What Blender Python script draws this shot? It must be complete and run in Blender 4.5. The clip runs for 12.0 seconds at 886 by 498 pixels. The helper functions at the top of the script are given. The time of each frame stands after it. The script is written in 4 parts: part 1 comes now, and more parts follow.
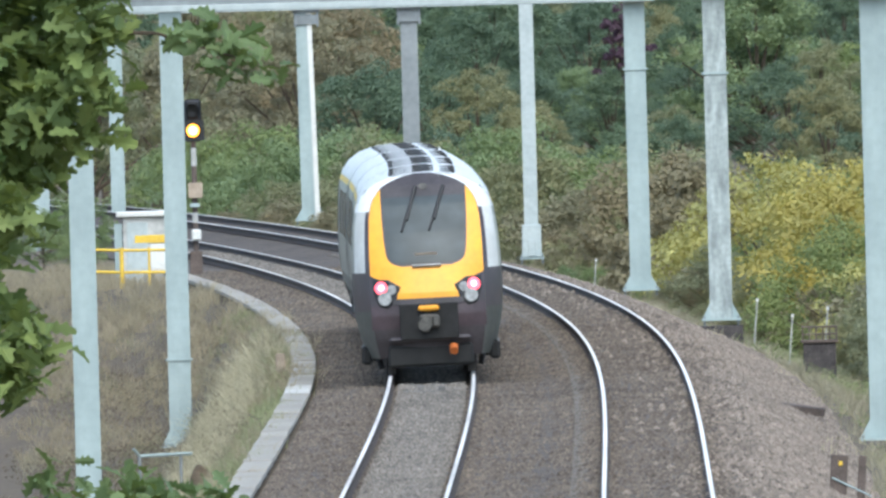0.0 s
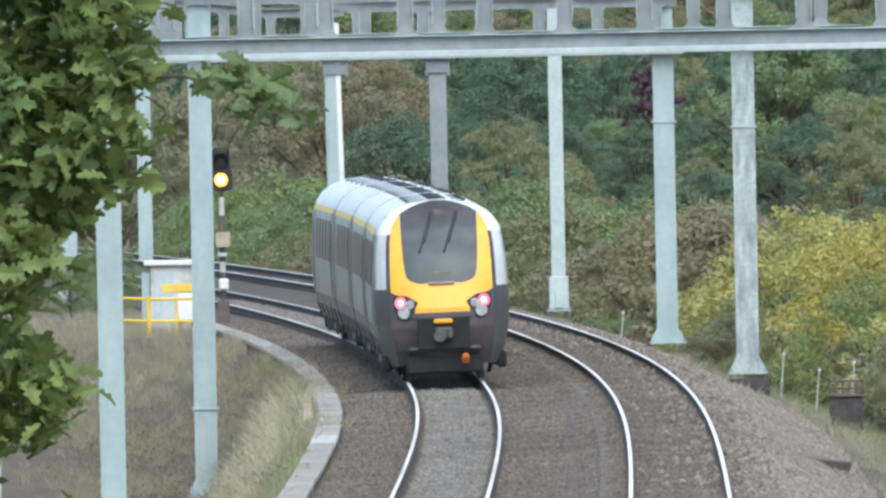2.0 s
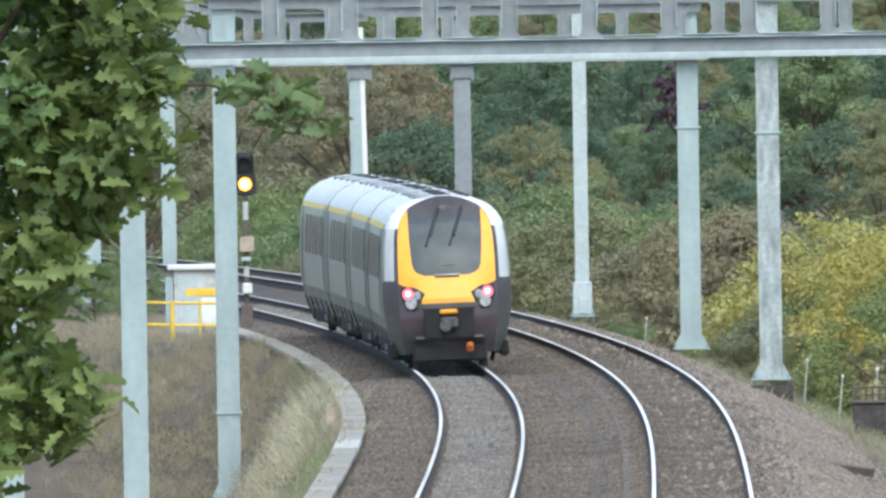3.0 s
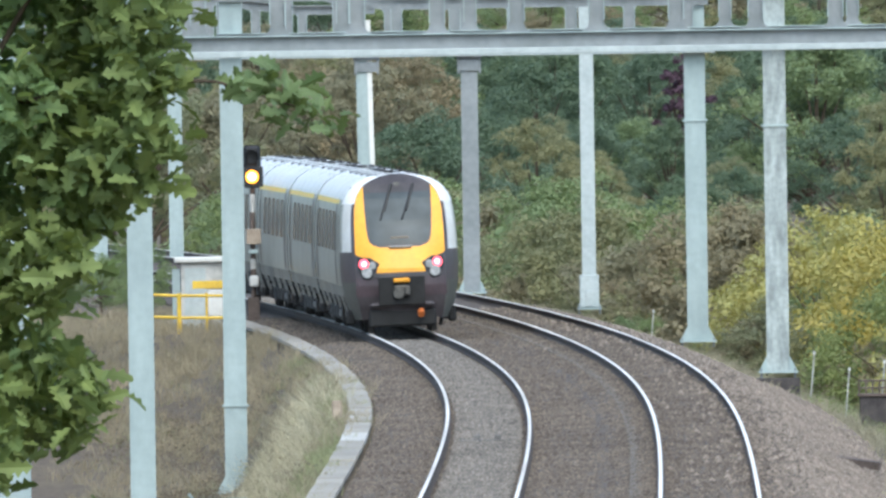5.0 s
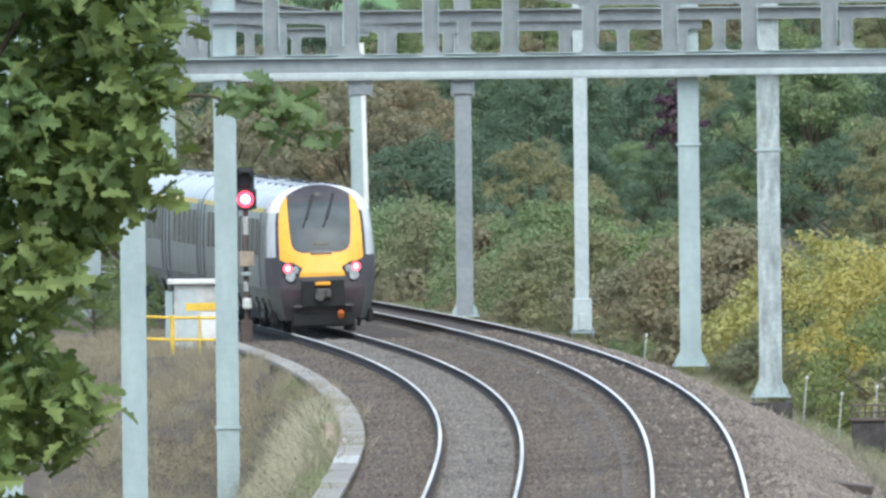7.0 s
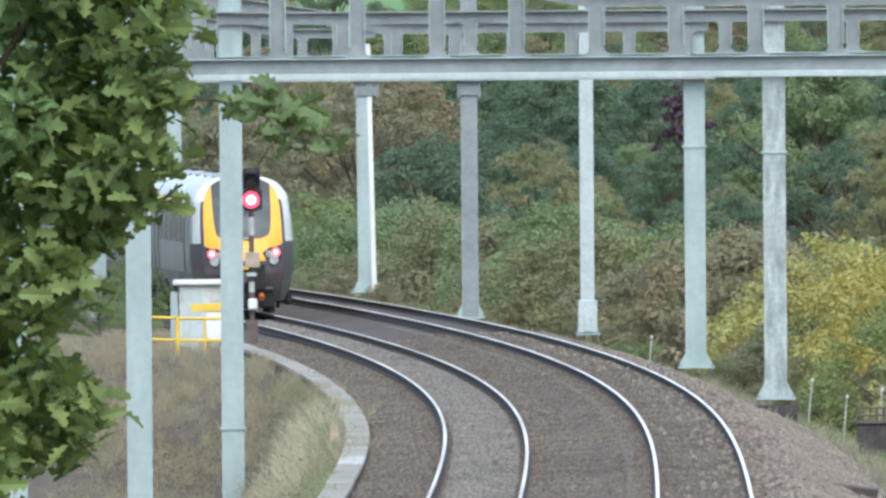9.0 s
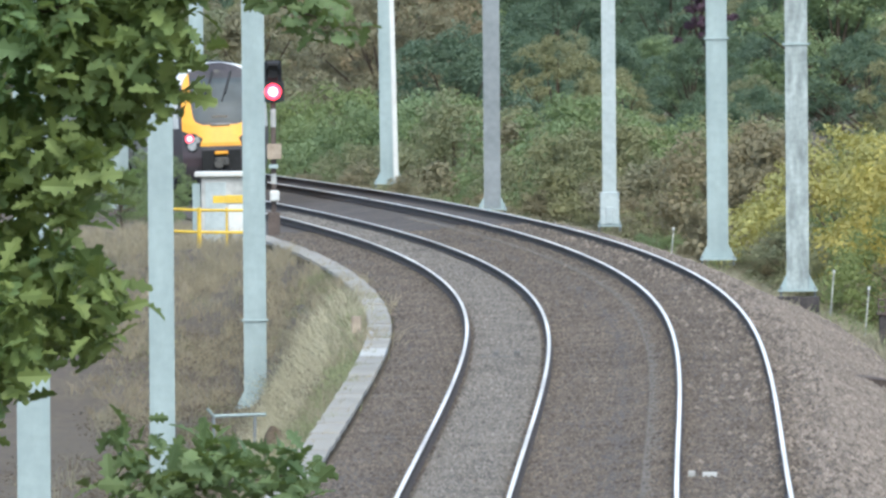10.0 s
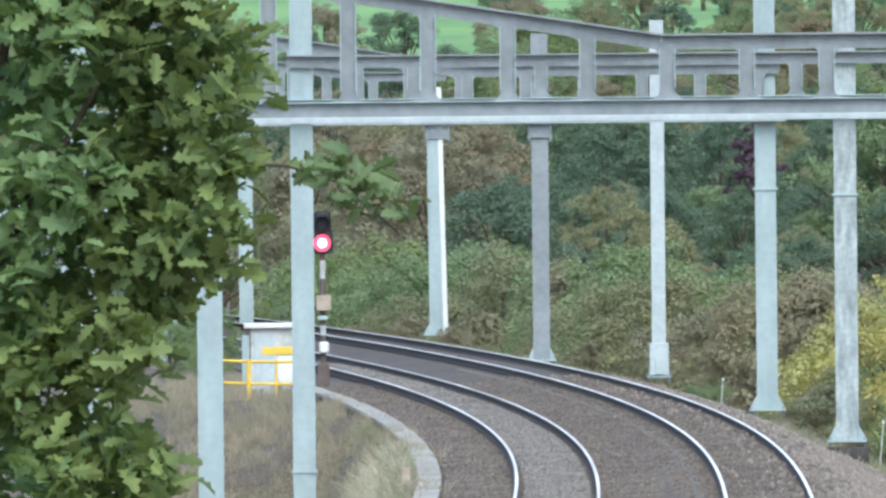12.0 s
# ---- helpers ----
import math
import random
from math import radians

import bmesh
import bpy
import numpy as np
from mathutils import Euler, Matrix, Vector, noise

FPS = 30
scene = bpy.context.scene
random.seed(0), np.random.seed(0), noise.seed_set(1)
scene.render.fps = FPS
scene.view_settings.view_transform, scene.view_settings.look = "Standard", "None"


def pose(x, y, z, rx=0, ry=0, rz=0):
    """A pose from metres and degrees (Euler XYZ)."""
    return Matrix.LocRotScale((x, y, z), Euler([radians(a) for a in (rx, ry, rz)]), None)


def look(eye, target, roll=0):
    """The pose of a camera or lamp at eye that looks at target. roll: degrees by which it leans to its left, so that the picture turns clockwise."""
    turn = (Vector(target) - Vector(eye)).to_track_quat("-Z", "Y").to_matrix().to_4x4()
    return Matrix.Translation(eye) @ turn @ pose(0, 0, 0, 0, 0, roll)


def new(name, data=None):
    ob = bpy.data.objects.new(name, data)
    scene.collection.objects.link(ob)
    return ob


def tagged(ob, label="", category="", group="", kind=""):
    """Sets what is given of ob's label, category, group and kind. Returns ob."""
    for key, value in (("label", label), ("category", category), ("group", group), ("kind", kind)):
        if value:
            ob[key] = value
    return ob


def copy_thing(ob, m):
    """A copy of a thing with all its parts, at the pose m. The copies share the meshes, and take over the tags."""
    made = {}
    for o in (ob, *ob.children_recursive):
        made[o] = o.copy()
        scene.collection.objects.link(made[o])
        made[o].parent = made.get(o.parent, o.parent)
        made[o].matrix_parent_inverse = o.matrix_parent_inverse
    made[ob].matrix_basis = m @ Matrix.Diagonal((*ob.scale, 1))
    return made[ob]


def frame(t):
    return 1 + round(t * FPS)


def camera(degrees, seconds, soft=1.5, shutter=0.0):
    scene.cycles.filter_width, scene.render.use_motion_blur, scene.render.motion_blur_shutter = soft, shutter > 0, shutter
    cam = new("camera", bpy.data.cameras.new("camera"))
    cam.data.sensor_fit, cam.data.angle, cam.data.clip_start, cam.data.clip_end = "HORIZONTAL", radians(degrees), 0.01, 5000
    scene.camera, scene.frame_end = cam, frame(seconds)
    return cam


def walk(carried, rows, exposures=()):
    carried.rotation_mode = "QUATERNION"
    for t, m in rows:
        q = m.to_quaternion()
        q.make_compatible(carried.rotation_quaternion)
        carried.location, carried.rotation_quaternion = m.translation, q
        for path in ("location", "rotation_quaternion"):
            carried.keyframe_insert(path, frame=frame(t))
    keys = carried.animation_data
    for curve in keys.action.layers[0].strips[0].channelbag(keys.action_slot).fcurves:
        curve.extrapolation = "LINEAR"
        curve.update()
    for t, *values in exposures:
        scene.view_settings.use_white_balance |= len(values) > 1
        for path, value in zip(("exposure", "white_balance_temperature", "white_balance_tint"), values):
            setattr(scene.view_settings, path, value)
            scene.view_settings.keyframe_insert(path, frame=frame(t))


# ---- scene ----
cam = camera(1.4466, 12.0, soft=2.7)
EYE = (0.0, 0.0, 7.94)


def aim(yaw, down, lean):
    """Camera pose: degrees to the right of north, below the horizon, and of lean."""
    return (Matrix.Translation(EYE) @ pose(0, 0, 0, 0, 0, -yaw) @ pose(0, 0, 0, 90 - down, 0, 0) @ pose(0, 0, 0, 0, 0, lean))


PATH = [
    (0, 0.12743, 0.50887, -1.5118), (0.5, 0.11743, 0.48469, -1.5847), (1, 0.10285, 0.46546, -1.3526),
    (1.5, 0.06109, 0.38074, -1.2190), (2, 0.08459, 0.42441, -1.0720), (2.5, 0.10450, 0.42374, -0.9558),
    (3, 0.04598, 0.41557, -0.8979), (3.2, 0.02743, 0.43689, -1.1158), (4.8, 0.02998, 0.40207, -1.0677),
    (5, 0.03446, 0.42719, -0.8317), (5.5, 0.03215, 0.40609, -0.6588), (6, 0.01535, 0.41637, -0.6093),
    (6.5, 0.01409, 0.38631, -0.7340), (7, 0.04619, 0.38972, -0.6108), (8.8, 0.03783, 0.37863, -0.4941),
    (9, 0.03713, 0.38741, -0.4351), (9.5, 0.02656, 0.47948, -0.1127), (10, 0.00000, 0.56381, -0.4469),
    (10.3, -0.00726, 0.46676, -0.5735), (10.5, -0.04517, 0.42952, -0.5758), (11, -0.06685, 0.34056, -0.5728),
    (11.5, -0.06744, 0.28950, -0.4576), (12, -0.07854, 0.31631, -0.5466),
]
walk(cam, [(t, aim(a, b, c)) for t, a, b, c in PATH], exposures=[(0, 0.68, 5780, 2), (10, 0.69, 5820, 2), (11, 0.78, 5620, 3), (12, 0.78, 5620, 3)])

# ---- light: a bright overcast afternoon ----
world = bpy.data.worlds.new("sky")
scene.world = world
world.use_nodes = True
wn = world.node_tree
sky = wn.nodes.new("ShaderNodeTexSky")
sky.sky_type = "NISHITA"
sky.sun_disc = False
sky.sun_elevation = radians(51)
sky.sun_rotation = radians(172)
sky.air_density, sky.dust_density = 1.0, 3.0
wn.nodes["Background"].inputs["Strength"].default_value = 0.17
wn.links.new(sky.outputs["Color"], wn.nodes["Background"].inputs["Color"])
sun_data = bpy.data.lights.new("sun", "SUN")
sun_data.energy, sun_data.angle, sun_data.color = 1.15, radians(55), (1.0, 0.95, 0.87)
sun = new("sun", sun_data)
sun.matrix_world = look((12, -76, 95), (0, 0, 0))


# ---- materials ----
def material(name, base, rough=0.7, metal=0.0, vary=0.25, scale=3.0, fine=40.0, bump=0.2, other=None, island=0.0, emit=None, power=0.0, spec=0.5, random_object=0.0, stretch=1.0):
    """A procedural surface: two scales of noise on the colour, fine relief, optional variety by piece."""
    m = bpy.data.materials.new(name)
    m.use_nodes = True
    nt = m.node_tree
    nd, ln = nt.nodes, nt.links
    bs = nd["Principled BSDF"]
    bs.inputs["Roughness"].default_value = rough
    bs.inputs["Metallic"].default_value = metal
    bs.inputs["Specular IOR Level"].default_value = spec
    tc = nd.new("ShaderNodeTexCoord")
    n1 = nd.new("ShaderNodeTexNoise")
    n1.inputs["Scale"].default_value = scale
    n1.inputs["Detail"].default_value = 5
    n2 = nd.new("ShaderNodeTexNoise")
    n2.inputs["Scale"].default_value = fine
    n2.inputs["Detail"].default_value = 4
    mp = nd.new("ShaderNodeMapping")
    mp.inputs["Scale"].default_value = (1, 1, stretch)
    ln.new(tc.outputs["Object"], mp.inputs["Vector"])
    ln.new(mp.outputs["Vector"], n1.inputs["Vector"])
    ln.new(tc.outputs["Object"], n2.inputs["Vector"])
    other = other or tuple(c * 0.6 for c in base)
    mix = nd.new("ShaderNodeMix")
    mix.data_type = "RGBA"
    mix.inputs[6].default_value = (*base, 1)
    mix.inputs[7].default_value = (*other, 1)
    ramp = nd.new("ShaderNodeMapRange")
    ramp.inputs["From Min"].default_value, ramp.inputs["From Max"].default_value = 0.35, 0.68
    ln.new(n1.outputs["Fac"], ramp.inputs["Value"])
    fac = ramp.outputs["Result"]
    if island or random_object:
        gi = nd.new("ShaderNodeNewGeometry") if island else nd.new("ShaderNodeObjectInfo")
        ad = nd.new("ShaderNodeMath")
        ad.operation = "MULTIPLY_ADD"
        ln.new(gi.outputs["Random Per Island" if island else "Random"], ad.inputs[0])
        ad.inputs[1].default_value = island or random_object
        ml = nd.new("ShaderNodeMath")
        ml.operation = "MULTIPLY"
        ln.new(fac, ml.inputs[0])
        ml.inputs[1].default_value = 1 - (island or random_object)
        ln.new(ml.outputs[0], ad.inputs[2])
        fac = ad.outputs[0]
    ln.new(fac, mix.inputs[0])
    hv = nd.new("ShaderNodeHueSaturation")
    mr = nd.new("ShaderNodeMapRange")
    mr.inputs["To Min"].default_value, mr.inputs["To Max"].default_value = 1 - vary, 1 + vary
    mr.inputs["From Min"].default_value, mr.inputs["From Max"].default_value = 0.3, 0.7
    ln.new(n2.outputs["Fac"], mr.inputs["Value"])
    ln.new(mr.outputs["Result"], hv.inputs["Value"])
    ln.new(mix.outputs[2], hv.inputs["Color"])
    ln.new(hv.outputs["Color"], bs.inputs["Base Color"])
    if bump:
        bp = nd.new("ShaderNodeBump")
        bp.inputs["Strength"].default_value = bump
        bp.inputs["Distance"].default_value = 0.02
        ln.new(n2.outputs["Fac"], bp.inputs["Height"])
        ln.new(bp.outputs["Normal"], bs.inputs["Normal"])
    if emit:
        bs.inputs["Emission Color"].default_value = (*emit, 1)
        bs.inputs["Emission Strength"].default_value = power
    return m


def leaf_material(name, a, b, tint=None, island=0.6):
    # leaf colours lifted, darker one most; the lift includes haze over the far wood
    a, b = [c * 1.95 for c in a], [c * 2.75 for c in b]
    m = material(name, a, 0.55, vary=0.22, scale=0.7, fine=5, bump=0, other=b, island=island, spec=0.25)
    nt = m.node_tree
    bs = nt.nodes["Principled BSDF"]
    hv = next(n for n in nt.nodes if n.type == "HUE_SAT")
    oi = nt.nodes.new("ShaderNodeObjectInfo")
    sp = nt.nodes.new("ShaderNodeMapRange")
    sp.inputs["To Min"].default_value, sp.inputs["To Max"].default_value = 0.48, 0.525
    nt.links.new(oi.outputs["Random"], sp.inputs["Value"])
    nt.links.new(sp.outputs["Result"], hv.inputs["Hue"])
    sv = nt.nodes.new("ShaderNodeMapRange")
    sv.inputs["To Min"].default_value, sv.inputs["To Max"].default_value = 1.0, 0.72
    nt.links.new(oi.outputs["Random"], sv.inputs["Value"])
    nt.links.new(sv.outputs["Result"], hv.inputs["Saturation"])
    tr = nt.nodes.new("ShaderNodeBsdfTranslucent")
    tr.inputs["Color"].default_value = (*(tint or [c * 1.3 for c in a]), 1)
    mx = nt.nodes.new("ShaderNodeMixShader")
    mx.inputs[0].default_value = 0.35
    nt.links.new(bs.outputs[0], mx.inputs[1])
    nt.links.new(tr.outputs[0], mx.inputs[2])
    nt.links.new(mx.outputs[0], nt.nodes["Material Output"].inputs["Surface"])
    return m


M_ballast = material("ballast", (0.115, 0.092, 0.072), 0.95, vary=0.55, scale=0.35, fine=14, bump=0.6, other=(0.07, 0.055, 0.045))
M_stone = material("ballast_stone", (0.205, 0.168, 0.132), 0.95, vary=0.35, scale=0.5, fine=20, bump=0.1, other=(0.05, 0.041, 0.034), island=0.6)
M_shoulder = material("pinkish_stone", (0.30, 0.25, 0.205), 0.95, vary=0.3, scale=0.3, fine=20, bump=0.1, other=(0.125, 0.102, 0.084), island=0.6)
M_clean = material("clean_stone", (0.27, 0.243, 0.21), 0.95, vary=0.35, scale=0.9, fine=20, bump=0.1, other=(0.085, 0.076, 0.067), island=0.5)
M_fourfoot = material("grey_ballast", (0.13, 0.116, 0.1), 0.95, vary=0.4, scale=0.9, fine=14, bump=0.5, other=(0.075, 0.067, 0.058))
M_rust = material("rail_rust", (0.085, 0.062, 0.05), 0.85, vary=0.3, scale=6, fine=60, bump=0.2)
# rail heads: sky sheen of the steel put into matte near-white colours
M_sheen_paint = material("rail_head", (0.95, 0.91, 0.85), 0.6, metal=0.0, vary=0.06, scale=0.05, fine=0.6, bump=0, other=(0.74, 0.70, 0.64))
M_sheen_paint_dim = material("dim_sheen_rail_head", (0.88, 0.84, 0.77), 0.6, metal=0.0, vary=0.08, scale=0.03, fine=0.5, bump=0, other=(0.52, 0.48, 0.43))
M_sleeper = material("sleeper_concrete", (0.19, 0.17, 0.15), 0.9, vary=0.2, scale=3, fine=30)
M_galv = material("galvanised_steel", (0.37, 0.445, 0.44), 0.55, metal=0.15, vary=0.06, scale=2.6, fine=7, bump=0.05, other=(0.29, 0.355, 0.355), stretch=0.2)
M_galv_dark = material("dull_galvanised_steel", (0.27, 0.29, 0.30), 0.6, metal=0.15, vary=0.1, scale=1.2, fine=6, bump=0.05, other=(0.2, 0.22, 0.225))
M_galv_worn = material("weathered_galvanised_steel", (0.45, 0.50, 0.49), 0.5, metal=0.2, vary=0.16, scale=5.0, fine=9, bump=0.05, other=(0.22, 0.25, 0.245), stretch=0.22)
M_concrete = material("concrete", (0.40, 0.365, 0.31), 0.9, vary=0.18, scale=1.3, fine=20, other=(0.27, 0.25, 0.21), random_object=0.5)
M_dark_brick = material("dark_brick", (0.075, 0.066, 0.064), 0.9, vary=0.3, scale=4, fine=18, other=(0.045, 0.04, 0.04))
M_block = material("dark_concrete", (0.2, 0.19, 0.18), 0.9, vary=0.25, scale=3, fine=25)
M_grass_soil = material("rough_grass", (0.13, 0.1, 0.062), 0.95, vary=0.35, scale=0.25, fine=5, bump=0.6, other=(0.105, 0.08, 0.054))
M_field = material("far_field", (0.2, 0.33, 0.1), 0.9, vary=0.1, scale=0.01, fine=0.3, bump=0, other=(0.14, 0.25, 0.08))
M_pale = material("pale_paint", (0.45, 0.50, 0.495), 0.5, vary=0.08, scale=2, fine=9, bump=0.03, other=(0.38, 0.43, 0.43))
M_white = material("white_paint", (0.72, 0.72, 0.69), 0.5, vary=0.06, scale=2, fine=15, bump=0.03, other=(0.6, 0.59, 0.55))
M_cab_grey = material("cabinet_grey", (0.55, 0.55, 0.52), 0.5, vary=0.08, scale=2, fine=20, bump=0.02)
M_yellow_paint = material("yellow_paint", (0.8, 0.56, 0.06), 0.5, vary=0.1, scale=3, fine=30, bump=0.05, other=(0.65, 0.42, 0.05))
M_black = material("black_paint", (0.018, 0.018, 0.02), 0.5, vary=0.3, scale=5, fine=40, bump=0.05)
M_under = material("underframe_grime", (0.022, 0.02, 0.019), 0.8, vary=0.4, scale=2, fine=20, bump=0.2, other=(0.045, 0.04, 0.035))
M_post_brown = material("brown_steel", (0.13, 0.1, 0.085), 0.8, vary=0.2, scale=4, fine=30)
M_tan = material("tan_box", (0.42, 0.34, 0.26), 0.7, vary=0.1, scale=4, fine=30)
M_bark = material("bark", (0.12, 0.09, 0.06), 0.9, vary=0.3, scale=4, fine=30, bump=0.5)
# train
M_nose_yellow = material("warning_yellow", (0.86, 0.40, 0.022), 0.4, vary=0.05, scale=1.2, fine=9, bump=0, other=(0.74, 0.33, 0.025))
M_cantrail = material("cantrail_yellow", (0.93, 0.66, 0.07), 0.45, vary=0.08, scale=0.6, fine=6, bump=0, other=(0.85, 0.6, 0.12))
M_nose_dark = material("dark_mask", (0.062, 0.054, 0.058), 0.35, vary=0.15, scale=2, fine=15, bump=0)
M_maroon = material("dark_maroon_paint", (0.075, 0.055, 0.062), 0.4, vary=0.1, scale=2, fine=15, bump=0)
M_silver = material("silver_body", (0.43, 0.435, 0.385), 0.35, metal=0.1, vary=0.1, scale=0.8, fine=4, bump=0, other=(0.31, 0.315, 0.275))
M_skirt = material("grimy_skirt", (0.29, 0.275, 0.23), 0.6, vary=0.2, scale=1.0, fine=8, bump=0.05, other=(0.17, 0.155, 0.13))
M_valance = material("grey_valance", (0.13, 0.132, 0.112), 0.5, vary=0.15, scale=1.5, fine=9, bump=0.03, other=(0.085, 0.085, 0.075))
M_roof = material("silver_roof", (0.86, 0.86, 0.83), 0.4, vary=0.08, scale=0.8, fine=6, bump=0, other=(0.68, 0.68, 0.65))
M_roof_dark = material("roof_grille", (0.035, 0.034, 0.033), 0.8, vary=0.3, scale=3, fine=20, bump=0.2)
M_window = material("tinted_window", (0.02, 0.024, 0.027), 0.2, vary=0.05, scale=2, fine=10, bump=0, spec=0.3)
M_screen = material("windscreen_glass", (0.075, 0.09, 0.096), 0.28, vary=0.12, scale=2, fine=8, bump=0, spec=0.25)
M_gap = material("gangway_and_hollow_black", (0.02, 0.02, 0.02), 0.9, vary=0.2)
M_lens = material("lamp_lens", (0.36, 0.36, 0.35), 0.15, vary=0.2, scale=8, fine=30, bump=0)
M_coupler = material("oily_coupler", (0.11, 0.105, 0.095), 0.55, metal=0.4, vary=0.35, scale=6, fine=30)
M_chrome = material("grey_metal", (0.3, 0.3, 0.3), 0.4, metal=0.6, vary=0.2)
M_tail = material("tail_lamp_red", (0.9, 0.1, 0.12), 0.3, bump=0, vary=0.02, emit=(1.0, 0.10, 0.14), power=1.8)
M_tail_core = material("tail_lamp_core", (1, 0.6, 0.6), 0.3, bump=0, vary=0.02, emit=(1.0, 0.62, 0.66), power=2.2)
M_orange = material("orange_hose", (0.5, 0.14, 0.03), 0.5)
M_sig_red = material("signal_red", (1, 0.05, 0.05), 0.3, bump=0, vary=0.02, emit=(1.0, 0.03, 0.07), power=3)
M_sig_red_core = material("signal_red_core", (1, 0.6, 0.6), 0.3, bump=0, vary=0.02, emit=(1.0, 0.72, 0.72), power=2.5)
M_sig_yel = material("signal_yellow", (1, 0.5, 0.05), 0.3, bump=0, vary=0.02, emit=(1.0, 0.34, 0.02), power=2)
M_sig_yel_core = material("signal_yellow_core", (1, 0.8, 0.5), 0.3, bump=0, vary=0.02, emit=(1.0, 0.72, 0.28), power=2)
# foliage
L_oak = leaf_material("oak_leaf", (0.127, 0.183, 0.056), (0.046, 0.078, 0.031), (0.220, 0.300, 0.061))
L_oak_bright = leaf_material("oak_leaf_bright", (0.123, 0.159, 0.043), (0.040, 0.065, 0.023), (0.193, 0.241, 0.046))
L_dark = leaf_material("dark_green_leaf", (0.076, 0.106, 0.056), (0.037, 0.056, 0.037), island=0.25)
L_green = leaf_material("green_leaf", (0.135, 0.162, 0.059), (0.059, 0.084, 0.037), island=0.25)
L_olive = leaf_material("olive_leaf", (0.157, 0.153, 0.071), (0.073, 0.079, 0.043), island=0.25)
L_brown = leaf_material("autumn_brown_leaf", (0.16, 0.136, 0.074), (0.08, 0.074, 0.045), island=0.25)
L_yellow = leaf_material("autumn_yellow_leaf", (0.27, 0.225, 0.042), (0.11, 0.112, 0.042), island=0.3)
L_purple = leaf_material("copper_leaf", (0.062, 0.036, 0.048), (0.034, 0.02, 0.028))
L_grass = leaf_material("dry_grass_blade", (0.205, 0.175, 0.108), (0.11, 0.093, 0.059), island=0.35)
L_grass_green = leaf_material("green_grass_blade", (0.165, 0.172, 0.082), (0.09, 0.097, 0.046), island=0.35)
L_weed = leaf_material("dead_weed", (0.1, 0.074, 0.049), (0.052, 0.039, 0.027), island=0.3)
L_pale_grass = leaf_material("pale_grass_blade", (0.29, 0.255, 0.16), (0.155, 0.137, 0.088), island=0.35)


# ---- small mesh tools ----
def mesh_of(name, verts, faces, mat, smooth=False):
    me = bpy.data.meshes.new(name)
    me.from_pydata([tuple(v) for v in verts], [], faces)
    me.materials.append(mat)
    if smooth:
        for p in me.polygons:
            p.use_smooth = True
    me.update()
    return me


def part(name, bm, mat, parent=None, label="", smooth=False):
    me = bpy.data.meshes.new(name)
    bm.to_mesh(me)
    bm.free()
    me.materials.append(mat)
    if smooth:
        for p in me.polygons:
            p.use_smooth = True
    ob = new(name, me)
    ob.parent = parent
    if label:
        ob["label"] = label
    return ob


def mesh_part(name, verts, faces, mat, parent=None, label="", smooth=False):
    ob = new(name, mesh_of(name, verts, faces, mat, smooth))
    ob.parent = parent
    if label:
        ob["label"] = label
    return ob


def add_box(bm, m, sx, sy, sz, bevel=0.0):
    r = bmesh.ops.create_cube(bm, size=1.0, matrix=m @ Matrix.Diagonal((sx, sy, sz, 1)))
    if bevel:
        es = list({e for v in r["verts"] for e in v.link_edges})
        bmesh.ops.bevel(bm, geom=es, offset=bevel, segments=1, affect="EDGES")


def add_rod(bm, a, b, r, n=8, r2=None):
    a, b = Vector(a), Vector(b)
    d = b - a
    m = Matrix.Translation((a + b) / 2) @ d.to_track_quat("Z", "Y").to_matrix().to_4x4()
    bmesh.ops.create_cone(bm, cap_ends=True, segments=n, radius1=r, radius2=r if r2 is None else r2, depth=d.length, matrix=m)


def box(name, m, sx, sy, sz, mat, parent=None, label="", bevel=0.01):
    bm = bmesh.new()
    add_box(bm, m, sx, sy, sz, bevel)
    return part(name, bm, mat, parent, label)


def rod(name, a, b, r, mat, parent=None, label="", n=10):
    bm = bmesh.new()
    add_rod(bm, a, b, r, n)
    return part(name, bm, mat, parent, label, smooth=False)


# ---- plan of the line: centreline between the two tracks, heading west of north, by distance ----
STEP = 5.4
KAPPA_AT = (0, 110, 220, 330, 440, 550, 660, 800, 1000, 1250)
KAPPA = (-1.0267, -0.1246, 0.4762, 1.7366, 1.9575, 1.4754, 1.6683, 1.8566, 2.4595, 0.0)
SPACING = 3.75
RIGHT_UP = 0.13
n_fwd = 250
_k = np.interp(np.arange(n_fwd) * STEP, KAPPA_AT, KAPPA) * 1e-4
_th = -0.0007 + np.cumsum(_k) * STEP
_cx = 1.564 + np.cumsum(-np.sin(_th)) * STEP
_cy = 378 + np.cumsum(np.cos(_th)) * STEP
_b = np.arange(75, 0, -1) * STEP
LINE_X = np.r_[1.564 - _b * 0.0007, _cx]
LINE_Y = np.r_[378 - _b, _cy]
LINE_T = np.r_[np.full(75, -0.0007), _th]


def track_points(offset, z):
    return np.c_[LINE_X + offset * np.cos(LINE_T), LINE_Y + offset * np.sin(LINE_T), np.full(len(LINE_X), z)]


def offset_of(x, y):
    """Signed distance from the centreline, to the right positive, and the distance along it."""
    i = int(np.argmin((LINE_X - x) ** 2 + (LINE_Y - y) ** 2))
    return (x - LINE_X[i]) * math.cos(LINE_T[i]) + (y - LINE_Y[i]) * math.sin(LINE_T[i]), i


